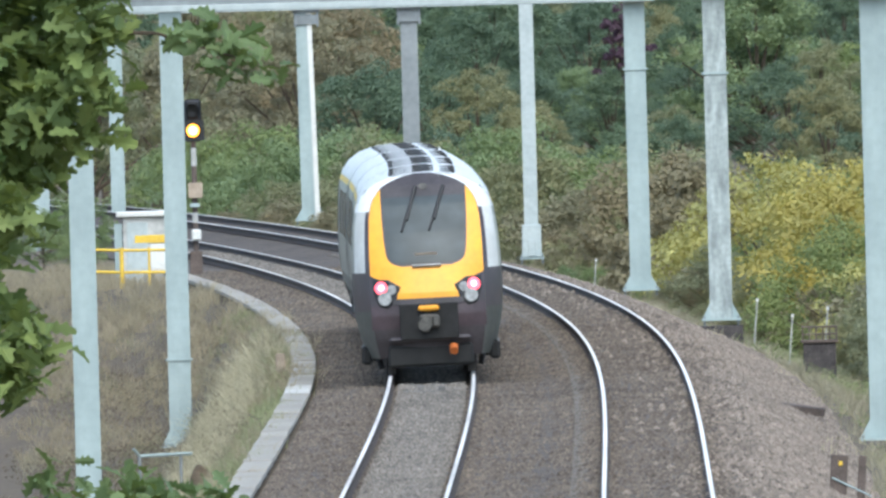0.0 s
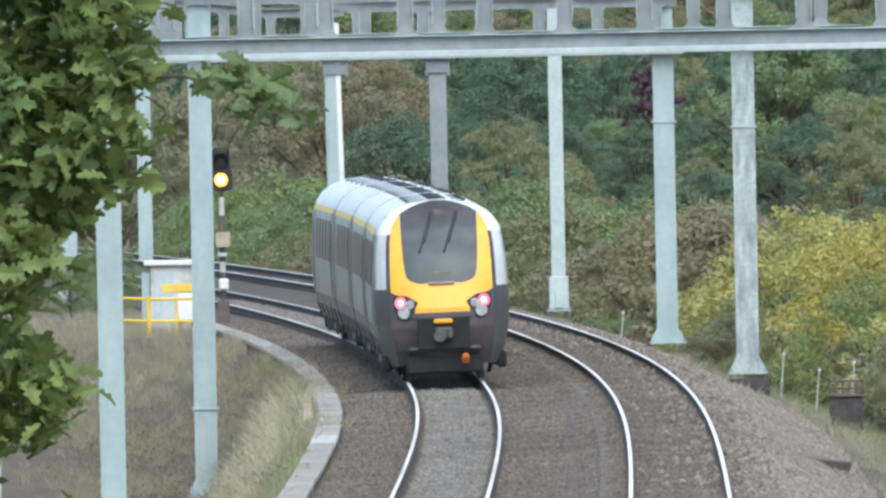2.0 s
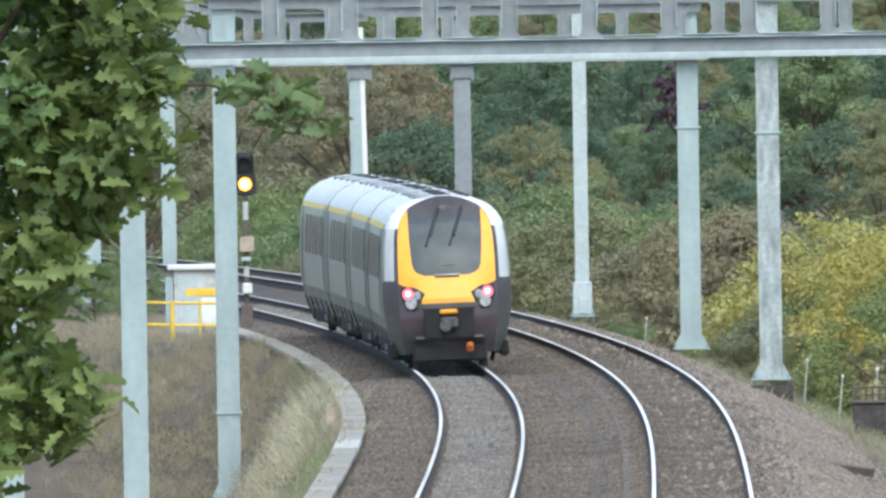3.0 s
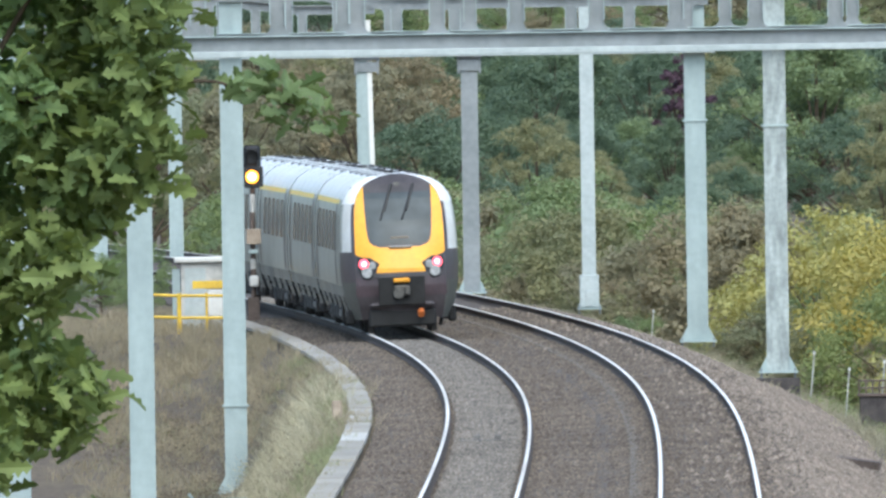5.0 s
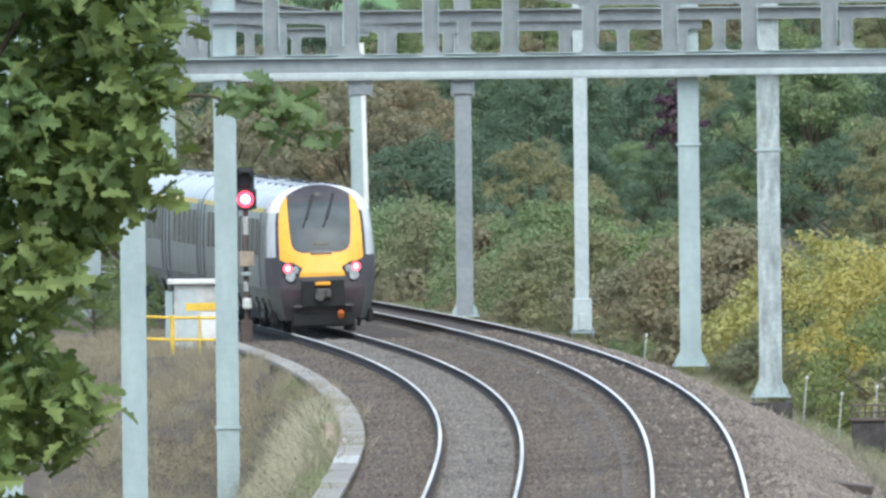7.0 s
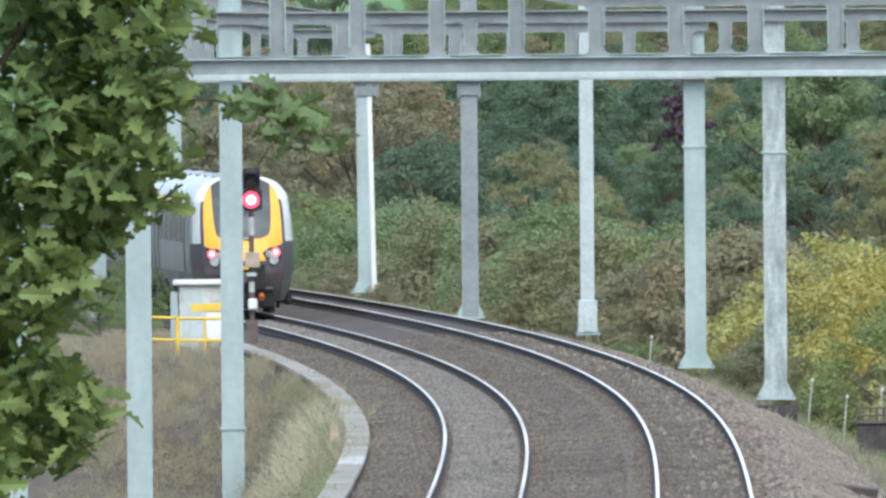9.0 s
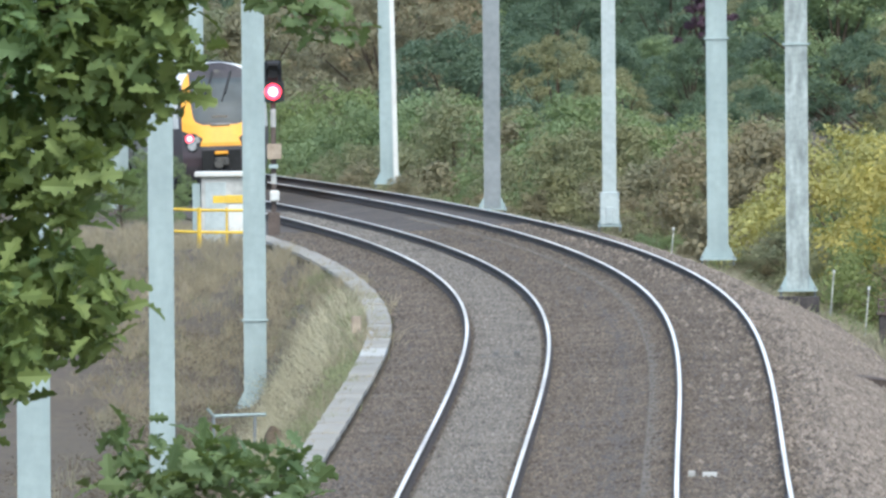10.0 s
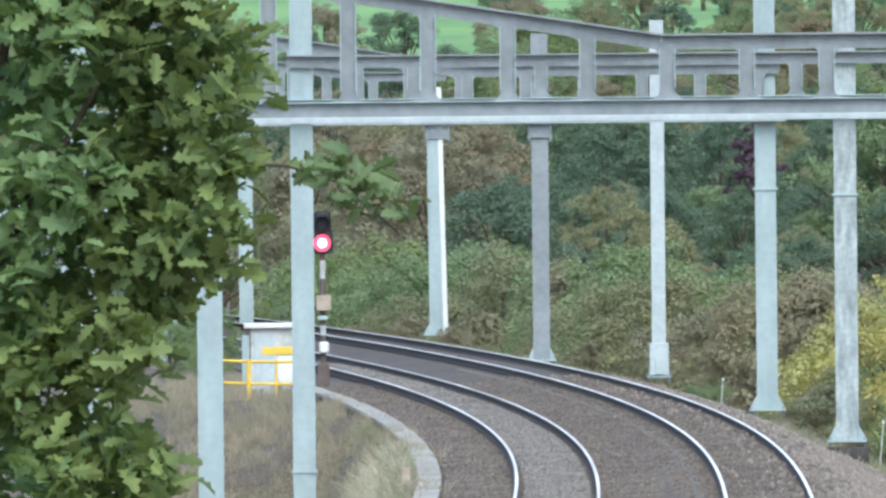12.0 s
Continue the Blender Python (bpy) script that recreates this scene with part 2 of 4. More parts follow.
PROFILE_O = (-60, -25, -12, -8, -6.5, -4.75, -4.45, -3.3, 3.3, 3.5, 4.9, 5.4, 8, 14, 30, 60)
PROFILE_Z = (-3.7, -3.7, -3.7, -3.5, -3.1, -0.34, -0.3, -0.2, -0.16, -0.18, -0.75, -0.9, -2.0, -4.2, -5.5, -6.0)
PROFILE_FAR = (-1.2, -0.8, -0.6, -0.5, -0.4, -0.34, -0.3, -0.2, -0.16, -0.18, -0.55, -0.7, -1.8, -4.0, -5.5, -6.0)


def ground_z(x, y):
    o, i = offset_of(x, y)
    far = min(max((y - 790) / 60, 0), 1)
    z = (1 - far) * np.interp(o, PROFILE_O, PROFILE_Z) + far * np.interp(o, PROFILE_O, PROFILE_FAR)
    if abs(o) > 5:
        z += 0.12 * noise.noise((x * 0.35, y * 0.1, 0)) * min((abs(o) - 5) / 3, 1)
    if y > 1400:
        z = z + (-6.0 - z) * min((y - 1400) / 250, 1)
    hill = max(0.0, (y - 2900) / 2000.0)
    return float(z + 30 * min(hill, 1.05) ** 1.3)


def sheet(name, rows, mat, parent=None, label="", smooth=True):
    """A surface through rows of points of equal length."""
    n = len(rows[0])
    verts = [p for r in rows for p in r]
    faces = [(a * n + i, a * n + i + 1, (a + 1) * n + i + 1, (a + 1) * n + i) for a in range(len(rows) - 1) for i in range(n - 1)]
    return mesh_part(name, verts, faces, mat, parent, label, smooth)


# ---- ground: one sheet, with a ballast strip laid on it ----
gx = np.r_[np.linspace(-900, -70, 16), np.linspace(-60, -14, 18), np.linspace(-12, 14, 66), np.linspace(15, 70, 22), np.linspace(90, 900, 16)]
gy = np.r_[np.linspace(-60, 330, 12), np.linspace(370, 1300, 130), np.linspace(1320, 1700, 20), np.linspace(1750, 4950, 44)]
grid_rows = [[(x, y, ground_z(x, y) - 0.05) for x in gx] for y in gy]
ground = sheet("ground", grid_rows, M_grass_soil)
tagged(ground, "rough autumn grass and earth along the railway embankment", "ground", kind="structure")
ballast_o = np.r_[np.linspace(-4.0, -3.3, 4), np.linspace(-3.0, 3.3, 16), np.linspace(3.6, 5.1, 8)]
rows_b = []
for i in range(0, len(LINE_X)):
    r = []
    far = min(max((LINE_Y[i] - 790) / 60, 0), 1)
    for o in ballast_o:
        z = (1 - far) * np.interp(o, PROFILE_O, PROFILE_Z) + far * np.interp(o, PROFILE_O, PROFILE_FAR)
        z += RIGHT_UP * min(max((o - 0.2) / 0.8, 0), 1) * (1 if o < 3.3 else max(0, 1 - (o - 3.3) / 1.4))
        z += 0.02 * noise.noise((i * 0.7, o * 1.3, 2))
        r.append((LINE_X[i] + o * math.cos(LINE_T[i]), LINE_Y[i] + o * math.sin(LINE_T[i]), z + 0.004))
    rows_b.append(r)
ballast = sheet("ballast_bed", rows_b, M_ballast)
tagged(ballast, "brown-grey stone ballast of a curved double-track railway", "ballast", kind="structure")
rows_f = [[(LINE_X[i] + (o - SPACING / 2) * math.cos(LINE_T[i]), LINE_Y[i] + (o - SPACING / 2) * math.sin(LINE_T[i]), -0.165) for o in np.linspace(-0.62, 0.62, 7)] for i in range(len(LINE_X))]
fourfoot = sheet("clean_ballast_strip", rows_f, M_fourfoot)
tagged(fourfoot, "clean grey ballast between the rails", "ballast", kind="structure")


# ---- rails and sleepers ----
def sweep(name, pts, section, mat, parent=None, label="", smooth=False):
    """A cross-section of (side, up) points carried along pts."""
    n = len(section)
    verts, faces = [], []
    for i, p in enumerate(pts):
        th = LINE_T[i]
        for s, u in section:
            verts.append((p[0] + s * math.cos(th), p[1] + s * math.sin(th), p[2] + u))
    for i in range(len(pts) - 1):
        for j in range(n):
            k = (j + 1) % n
            faces.append((i * n + j, i * n + k, (i + 1) * n + k, (i + 1) * n + j))
    return mesh_part(name, verts, faces, mat, parent, label, smooth)


RAIL = [(-0.07, -0.16), (0.07, -0.16), (0.07, -0.145), (0.012, -0.12), (0.01, -0.05), (0.036, -0.035), (0.036, -0.004), (-0.036, -0.004), (-0.036, -0.035), (-0.01, -0.05), (-0.012, -0.12), (-0.07, -0.145)]
HEAD = [(-0.032, -0.0035), (0.032, -0.0035), (0.028, 0.006), (-0.028, 0.006)]
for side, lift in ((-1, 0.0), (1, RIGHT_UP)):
    rail_track = tagged(new("railway_track"), "curved railway track with rusty rails and worn heads, sheen in their colour", "railway track", "tracks of the line")
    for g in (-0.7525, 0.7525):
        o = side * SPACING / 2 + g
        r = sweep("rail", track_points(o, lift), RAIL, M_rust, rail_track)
        # sheen is in the colour; the left track gets the dimmer one
        sweep("rail_head", track_points(o, lift), HEAD, M_sheen_paint_dim if side < 0 else M_sheen_paint, r, "running surface with steel sheen put into its matte near-white colour")


def sleeper_row(parent, side, lift):
    """Concrete sleepers, set flush in the ballast; too many to be single parts."""
    verts, faces = [], []
    for u in np.arange(78, 170, 0.65 / STEP):
        a = int(u)
        fr = u - a
        o = side * SPACING / 2
        c = Vector((LINE_X[a] * (1 - fr) + LINE_X[a + 1] * fr + o, LINE_Y[a] * (1 - fr) + LINE_Y[a + 1] * fr, lift - 0.2))
        b = len(verts)
        verts += [c + Vector((x, y, z)) for z in (-0.1, 0) for x, y in ((-1.25, -0.13), (1.25, -0.13), (1.25, 0.13), (-1.25, 0.13))]
        faces += [(b + 4, b + 5, b + 6, b + 7), (b, b + 1, b + 5, b + 4), (b + 1, b + 2, b + 6, b + 5), (b + 2, b + 3, b + 7, b + 6), (b + 3, b, b + 4, b + 7)]
    ob = mesh_part("sleeper", verts, faces, M_sleeper, parent)
    ob["kind"] = "stuff"


for o in [q for q in scene.objects if q.name.startswith("railway_track")]:
    right = o.name != "railway_track"
    sleeper_row(o, 1 if right else -1, RIGHT_UP if right else 0.0)


# ---- concrete trough route beside the line: separate lids ----
trough = tagged(new("cable_trough"), "pale concrete trough walkway laid in uneven slabs", "cable trough", kind="structure")
bm = bmesh.new()
add_box(bm, pose(0, 0, 0), 0.46, STEP - 0.12, 0.09, 0.012)
lid_mesh = bpy.data.meshes.new("lid")
bm.to_mesh(lid_mesh)
bm.free()
lid_mesh.materials.append(M_concrete)
M_concrete_clean = material("new_concrete", (0.62, 0.6, 0.55), 0.85, vary=0.08)
lid_clean = lid_mesh.copy()
lid_clean.materials.clear()
lid_clean.materials.append(M_concrete_clean)
rng = random.Random(4)
for i in range(70, 165):
    o = -4.31 + 0.02 * math.sin(i * 0.21)
    lid = new("lid", lid_clean if i in (121, 122) else lid_mesh)
    lid.parent = trough
    lid.matrix_basis = pose(LINE_X[i] + o * math.cos(LINE_T[i]), LINE_Y[i] + o * math.sin(LINE_T[i]), -0.2 + rng.uniform(-0.01, 0.01), 0, rng.uniform(-1, 1), math.degrees(LINE_T[i]) + rng.uniform(-0.3, 0.3))


# ---- overhead-line masts and portal booms ----
def mast(x, y, z, top, w, mat, label, turn=0.0, foot=True, taper=1.0, ring=None, block=False, bracket=None, collar=None, sleeve=None):
    """A steel H-section mast on a bolted foot."""
    root = tagged(new("electrification_mast"), label, "mast", "masts of the line")
    root.matrix_basis = pose(x, y, z, 0, 0, turn)
    bm = bmesh.new()
    d = w * 0.8
    t = 0.022
    h = top - z
    for nm, yy in (("front_flange", -d / 2), ("rear_flange", d / 2), ("web", 0)):
        add_box(bm, pose(0, yy, h / 2), w if yy else t, t if yy else d - t, h)
        if taper != 1.0:
            for v in bm.verts:
                if v.co.z > h / 2:
                    v.co.x = v.co.x * taper - (1 - taper) * w
        part(nm, bm, mat, root)
        bm = bmesh.new()
    bm.free()
    if taper != 1.0:
        # added white strip: light on the mast's right face put into colour
        bm = bmesh.new()
        add_box(bm, pose(w * 0.36, -d / 2 - 0.03, h / 2), w * 0.26, 0.02, h)
        for v in bm.verts:
            if v.co.z > h / 2:
                v.co.x -= (1 - taper) * w * 1.3
        part("edge_plate", bm, M_white, root, "white strip standing in for the lit right face")
    if foot:
        bm = bmesh.new()
        add_box(bm, pose(0, 0, 0.02), w * 1.75, w * 1.6, 0.04)
        part("base_plate", bm, M_galv, root)
        for sx in (-1, 1):
            vs = [(sx * w / 2, -d / 2 - 0.02, 0.04), (sx * w * 0.86, -d / 2 - 0.02, 0.04), (sx * w / 2, -d / 2 - 0.02, 0.38), (sx * w / 2, -d / 2 + 0.0, 0.04), (sx * w * 0.86, -d / 2, 0.04), (sx * w / 2, -d / 2, 0.38)]
            mesh_part("gusset", vs, [(0, 1, 2), (3, 5, 4), (0, 3, 4, 1), (1, 4, 5, 2), (2, 5, 3, 0)], M_galv, root)
            for sy in (-1, 1):
                rod("bolt", (sx * w * 0.75, sy * w * 0.62, -0.12), (sx * w * 0.75, sy * w * 0.62, 0.1), 0.025, M_galv_dark, root, n=6)
    if block:
        box("foundation_block", pose(0, 0, -0.32), w * 1.9, w * 1.7, 0.42, M_dark_brick, root, "dark concrete foundation")
    if ring is not None:
        for yy in (-d / 2 - 0.03, d / 2 + 0.03):
            box("clamp_bar", pose(0, yy, ring - z), w + 0.1, 0.03, 0.05, M_galv, root, bevel=0.004)
    if bracket is not None:
        bm = bmesh.new()
        for sx in (-1, 1):
            add_box(bm, pose(sx * (w / 2 + 0.06), -d / 2, bracket - z), 0.07, 0.2, 0.55, 0.01)
        add_box(bm, pose(0, -d / 2 - 0.05, bracket - z + 0.2), w + 0.24, 0.1, 0.1, 0.01)
        add_box(bm, pose(0, -d / 2 - 0.05, bracket - z - 0.05), w + 0.1, 0.06, 0.3, 0.01)
        part("bracket", bm, M_galv_dark, root)
    if sleeve is not None:
        bm = bmesh.new()
        add_box(bm, pose(0, 0, sleeve / 2 + 0.05), w + 0.14, d + 0.14, sleeve, 0.02)
        add_box(bm, pose(0, -d / 2 - 0.09, sleeve * 0.35), w * 0.55, 0.04, sleeve * 0.5, 0.01)
        part("sleeve", bm, M_pale, root, "pale base sleeve")
    return root


mast(-4.9, 610.0, -3.45, 9.6, 0.44, M_galv, "pale galvanised steel portal mast rising from rough grass")
mast(-5.97, 510.0, ground_z(-5.97, 510.0) - 0.03, 9.6, 0.48, M_galv, "pale galvanised steel mast showing through gaps in the oak")
mast(-4.1, 763.0, -3.0, 10.5, 0.49, M_galv, "pale galvanised steel mast above a handrail in dry grass", ring=-1.09)
mast(8.95, 610.0, -1.0, 9.6, 0.50, M_galv, "pale galvanised steel portal mast beside the ballast", block=True)
mast(7.71, 763.0, -0.55, 9.8, 0.49, M_galv_worn, "mottled weathered steel mast on a concrete block", ring=4.83, block=True)
mast(6.55, 836.0, -0.6, 9.8, 0.5, M_galv, "pale steel mast with a clamp ring beside the embankment", ring=4.68)
mast(-9.97, 836.0, -0.8, 9.8, 0.5, M_galv, "pale steel portal mast almost hidden behind the oak")
mast(4.32, 908.0, -0.45, 8.8, 0.36, M_pale, "slim pale mast in a bolted base sleeve", foot=True, sleeve=0.85)
mast(1.36, 960.0, -0.45, 8.5, 0.46, M_galv_dark, "dull grey steel mast with a bracket under the boom", bracket=5.85)
mast(-1.57, 1045.0, -0.4, 7.0, 0.55, M_galv, "tapered steel mast with one bright face", taper=0.8, bracket=5.65)
mast(-8.83, 960.0, -0.4, 8.5, 0.48, M_galv, "pale steel mast half hidden by oak leaves")
mast(-7.3, 1045.0, -0.5, 7.2, 0.42, M_galv, "grey steel mast behind the relay cabinet")


def portal_boom(a, b, z, depth, rise, kink, panel, label, chord=0.3, mat=M_galv_dark):
    """A Vierendeel portal boom from a to b: lower chord, cranked upper chord, posts with flared feet."""
    ax, ay = a
    bx, by = b
    ln = math.hypot(bx - ax, by - ay)
    root = tagged(new("portal_boom"), label, "portal boom", "booms of the line")
    root.matrix_basis = pose(ax, ay, z, 0, 0, math.degrees(math.atan2(by - ay, bx - ax)))

    def top(u):
        return depth + (rise * (1 - u / kink) if u < kink else 0.0)

    bm = bmesh.new()
    add_box(bm, pose(ln / 2, 0, chord / 2 + 0.03), ln, 0.06, chord - 0.02)
    part("lower_chord_web", bm, mat, root)
    box("lower_flange", pose(ln / 2, -0.03, 0.02), ln + 0.3, 0.42, 0.11, M_pale, root, "bright galvanised lower flange")
    box("lower_chord_lip", pose(ln / 2, 0, chord + 0.03), ln, 0.3, 0.025, M_galv, root)
    for u0, u1 in ((0, kink), (kink, ln)):
        z0, z1 = top(u0 + 1e-6), top(u1)
        if u1 == kink:
            z1 = depth
        ang = math.degrees(math.atan2(z1 - z0, u1 - u0))
        L = math.hypot(u1 - u0, z1 - z0)
        bm = bmesh.new()
        add_box(bm, pose((u0 + u1) / 2, 0, (z0 + z1) / 2, 0, -ang, 0) @ pose(0, 0, -0.13), L, 0.06, 0.26)
        part("upper_chord_web", bm, mat, root)
        bm = bmesh.new()
        add_box(bm, pose((u0 + u1) / 2, 0, (z0 + z1) / 2, 0, -ang, 0), L, 0.36, 0.035)
        part("upper_flange", bm, M_galv_dark, root)
    n = int(ln / panel)
    for i in range(1, n + 1):
        u = -0.02 + i * panel
        if u > ln - 0.2:
            break
        hh = top(u) - 0.02 - chord
        w1 = 0.15
        r, e = 0.17, w1 * 0.85
        outline = [(-e - r, 0), (-e - r * 0.5, r * 0.13), (-e - r * 0.13, r * 0.5), (-e, r), (-e, hh - 0.25 - r), (-e - r * 0.13, hh - 0.25 - r * 0.5), (-e - r * 0.5, hh - 0.25 - r * 0.13), (-e - r, hh - 0.25), (-e - r, hh - 0.14)]
        vs = [(u + x, y, chord + 0.04 + zz) for y in (-0.04, 0.04) for x, zz in outline + [(-x, zz) for x, zz in reversed(outline)]]
        k = len(outline) * 2
        fs = [tuple(range(k)), tuple(range(2 * k - 1, k - 1, -1))] + [(j, j + k, (j + 1) % k + k, (j + 1) % k) for j in range(k)]
        post = mesh_part("boom_post", vs, fs, mat, root)
        bm = bmesh.new()
        for sx in (-1, 1):
            add_box(bm, pose(u + sx * w1 * 0.88, 0, chord + 0.06 + hh / 2 - 0.06), 0.018, 0.26, hh - 0.46)
        part("post_flange", bm, M_galv, post, "bright galvanised post edge")
    return root


portal_boom((-5.2, 609.7), (9.4, 609.7), 6.80, 1.46, 1.3, 8.2, 1.385, "galvanised steel portal boom of open rectangular panels across both tracks")
portal_boom((-4.4, 762.7), (10.3, 762.7), 6.66, 1.28, 0.02, 2.0, 2.77, "level steel portal boom on the mottled mast")
portal_boom((-10.2, 835.7), (6.9, 835.7), 6.33, 1.36, 1.54, 9.74, 1.385, "second steel portal boom spanning the curve")
portal_boom((-9.1, 959.7), (1.7, 959.7), 6.14, 1.46, 1.3, 8.2, 1.385, "third steel portal boom seen through the nearer ones")
portal_boom((-7.6, 1044.7), (-1.3, 1044.7), 5.98, 1.46, 0.5, 4.0, 1.385, "distant steel portal boom beyond the signal")


# ---- relay cabinet with its yellow rail ----
cabinet = tagged(new("relay_cabinet"), "pale trackside relay cabinet with white roof and yellow band", "cabinet")
cabinet.matrix_basis = pose(-5.36, 867, -0.5)
box("body", pose(0, 0, 0.86), 1.2, 0.75, 1.72, M_cab_grey, cabinet)
box("roof", pose(-0.02, 0, 1.80), 1.5, 1.0, 0.14, M_white, cabinet, "white overhanging roof", bevel=0.03)
box("yellow_band", pose(0.1, -0.385, 1.18), 0.85, 0.02, 0.2, M_yellow_paint, cabinet, "yellow warning band")
box("door", pose(-0.25, -0.382, 0.85), 0.52, 0.02, 1.5, M_pale, cabinet, "pale hinged door")
box("door", pose(0.32, -0.382, 0.72), 0.5, 0.02, 0.65, M_white, cabinet)
box("side_locker", pose(-0.72, 0.0, 0.8), 0.2, 0.6, 1.55, M_galv, cabinet)
rail_guard = tagged(new("safety_rail"), "yellow tubular safety rail in front of the cabinet", "handrail")
rail_guard.matrix_basis = pose(-5.42, 856, -0.55)
for x in (-0.52, 0.15, 0.85):
    rod("post", (x, 0, 0), (x, 0, 1.12), 0.055 if x < 0 else 0.03, M_yellow_paint, rail_guard)
for z in (1.06, 0.52):
    rod("rail", (-1.6, 0.6, z + 0.05), (-0.52, 0, z), 0.035, M_yellow_paint, rail_guard)
    rod("rail", (-0.52, 0, z), (1.0, 0, z - 0.02), 0.035, M_yellow_paint, rail_guard)

# ---- colour-light signal ----
signal = tagged(new("colour_light_signal"), "colour-light signal on a brown post with pale bands", "signal")
signal.matrix_basis = pose(-4.17, 867, -0.3)
rod("post", (0, 0, 0), (0, 0, 3.35), 0.07, M_post_brown, signal)
rod("white_band", (0, 0, 2.75), (0, 0, 3.2), 0.074, M_cab_grey, signal, "white band")
rod("white_band", (0, 0, 1.35), (0, 0, 1.6), 0.074, M_cab_grey, signal)
box("plinth", pose(0, 0, 0.3), 0.3, 0.3, 0.7, M_post_brown, signal, "rusty post foot")
box("equipment_box", pose(0.02, -0.12, 2.15), 0.36, 0.2, 0.38, M_tan, signal, "tan equipment box")
box("bracket", pose(0.0, -0.1, 1.78), 0.24, 0.2, 0.1, M_galv, signal)
box("telephone_box", pose(0.02, -0.13, 1.05), 0.24, 0.18, 0.28, M_white, signal, "white telephone box", bevel=0.04)
bm = bmesh.new()
add_box(bm, pose(-0.0, 0.14, 3.88), 0.44, 0.1, 1.06, 0.06)
add_box(bm, pose(0, 0.06, 3.88), 0.36, 0.1, 1.0, 0.05)
part("backboard", bm, M_black, signal)
# added plate that hides the discs turned aside on the drum
ring_v = [(r * math.cos(k * math.pi / 16), -0.255, 3.63 + r * math.sin(k * math.pi / 16)) for r in (0.205, 0.38) for k in range(32)]
ring_v = [(max(-0.275, min(0.275, x)), y, max(3.38, min(3.88, z))) for x, y, z in ring_v]
mesh_part("front_plate", ring_v, [(k, (k + 1) % 32, (k + 1) % 32 + 32, k + 32) for k in range(32)], M_black, signal)
bm = bmesh.new()
bmesh.ops.create_cone(bm, cap_ends=False, segments=20, radius1=0.17, radius2=0.17, depth=0.3, matrix=pose(0, -0.1, 4.12, 90, 0, 0))
part("hood", bm, M_black, signal, "black upper hood")
# added drum: turning yellow, black and red discs stands in for lamp switching
aspect = new("aspect_drum")
aspect.parent = signal
aspect.location = (0, 0.0, 3.63)


def lens_disc(name, angle, mat, core, r0, rc):
    bm = bmesh.new()
    bmesh.ops.create_circle(bm, cap_ends=True, segments=28, radius=r0, matrix=pose(0, 0, 0, 0, 0, angle) @ pose(0, -0.22, 0, 90, 0, 0))
    o = part(name, bm, mat, aspect)
    # pale inner disc: the lamp's burnt-out glare put in as a shape
    if core:
        bm = bmesh.new()
        bmesh.ops.create_circle(bm, cap_ends=True, segments=24, radius=rc, matrix=pose(0, 0, 0, 0, 0, angle) @ pose(0, -0.226, 0, 90, 0, 0))
        part("filament", bm, core, o)


# red disc made larger to take in the lamp's halo
lens_disc("yellow_lens", 0, M_sig_yel, M_sig_yel_core, 0.165, 0.115)
lens_disc("dark_lens", 85, M_black, None, 0.192, 0.1)
lens_disc("red_lens", 170, M_sig_red, M_sig_red_core, 0.2, 0.11)

# ---- small things on the right-hand shoulder ----
marker = tagged(new("cable_manhole"), "dark brick inspection chamber with a low railing on the bank", "inspection chamber")
marker.matrix_basis = pose(9.35, 726, -1.25)
box("chamber_wall", pose(0, 0, 0.05), 0.68, 0.68, 1.12, M_dark_brick, marker)
box("cap", pose(0, 0, 0.63), 0.78, 0.78, 0.06, M_post_brown, marker)
for x in np.linspace(-0.35, 0.35, 6):
    rod("rail_post", (x, -0.35, 0.64), (x, -0.35, 0.93), 0.02, M_post_brown, marker, n=6)
rod("rail", (-0.37, -0.35, 0.93), (0.37, -0.35, 0.93), 0.022, M_post_brown, marker)
rod("rail", (-0.37, -0.35, 0.78), (0.37, -0.35, 0.78), 0.018, M_post_brown, marker)


magnet = tagged(new("track_magnet"), "small dark signalling magnet between the rails", "track magnet")
magnet.matrix_basis = pose(LINE_X[119] - SPACING / 2, LINE_Y[119] + 4, -0.165)
box("base_plate", pose(0, 0, 0.02), 0.95, 0.4, 0.04, M_block, magnet)
for x in (-0.17, 0.2):
    box("magnet_head", pose(x, 0, 0.08), 0.12, 0.28, 0.1, M_block, magnet, bevel=0.02)
marker_x, marker_y = LINE_X[127] - 4.72, LINE_Y[127]
cable_marker = tagged(new("cable_marker"), "short tan marker post at the edge of the trough", "marker post")
cable_marker.matrix_basis = pose(marker_x, marker_y, -0.42)
box("post", pose(0, 0, 0.15), 0.09, 0.09, 0.5, M_post_brown, cable_marker)
box("plate", pose(0, -0.06, 0.4), 0.18, 0.04, 0.34, M_tan, cable_marker, "tan face plate", bevel=0.015)
scrap = tagged(new("rail_fitting"), "pale discarded rail fitting beside the rail", "rail fitting")
scrap.matrix_basis = pose(LINE_X[94] + SPACING / 2 - 0.55, LINE_Y[94], -0.03)
box("clip", pose(0, 0, 0.04), 0.1, 0.2, 0.1, M_cab_grey, scrap)
box("plate", pose(0.25, 0.3, 0.03), 0.2, 0.25, 0.07, M_cab_grey, scrap)


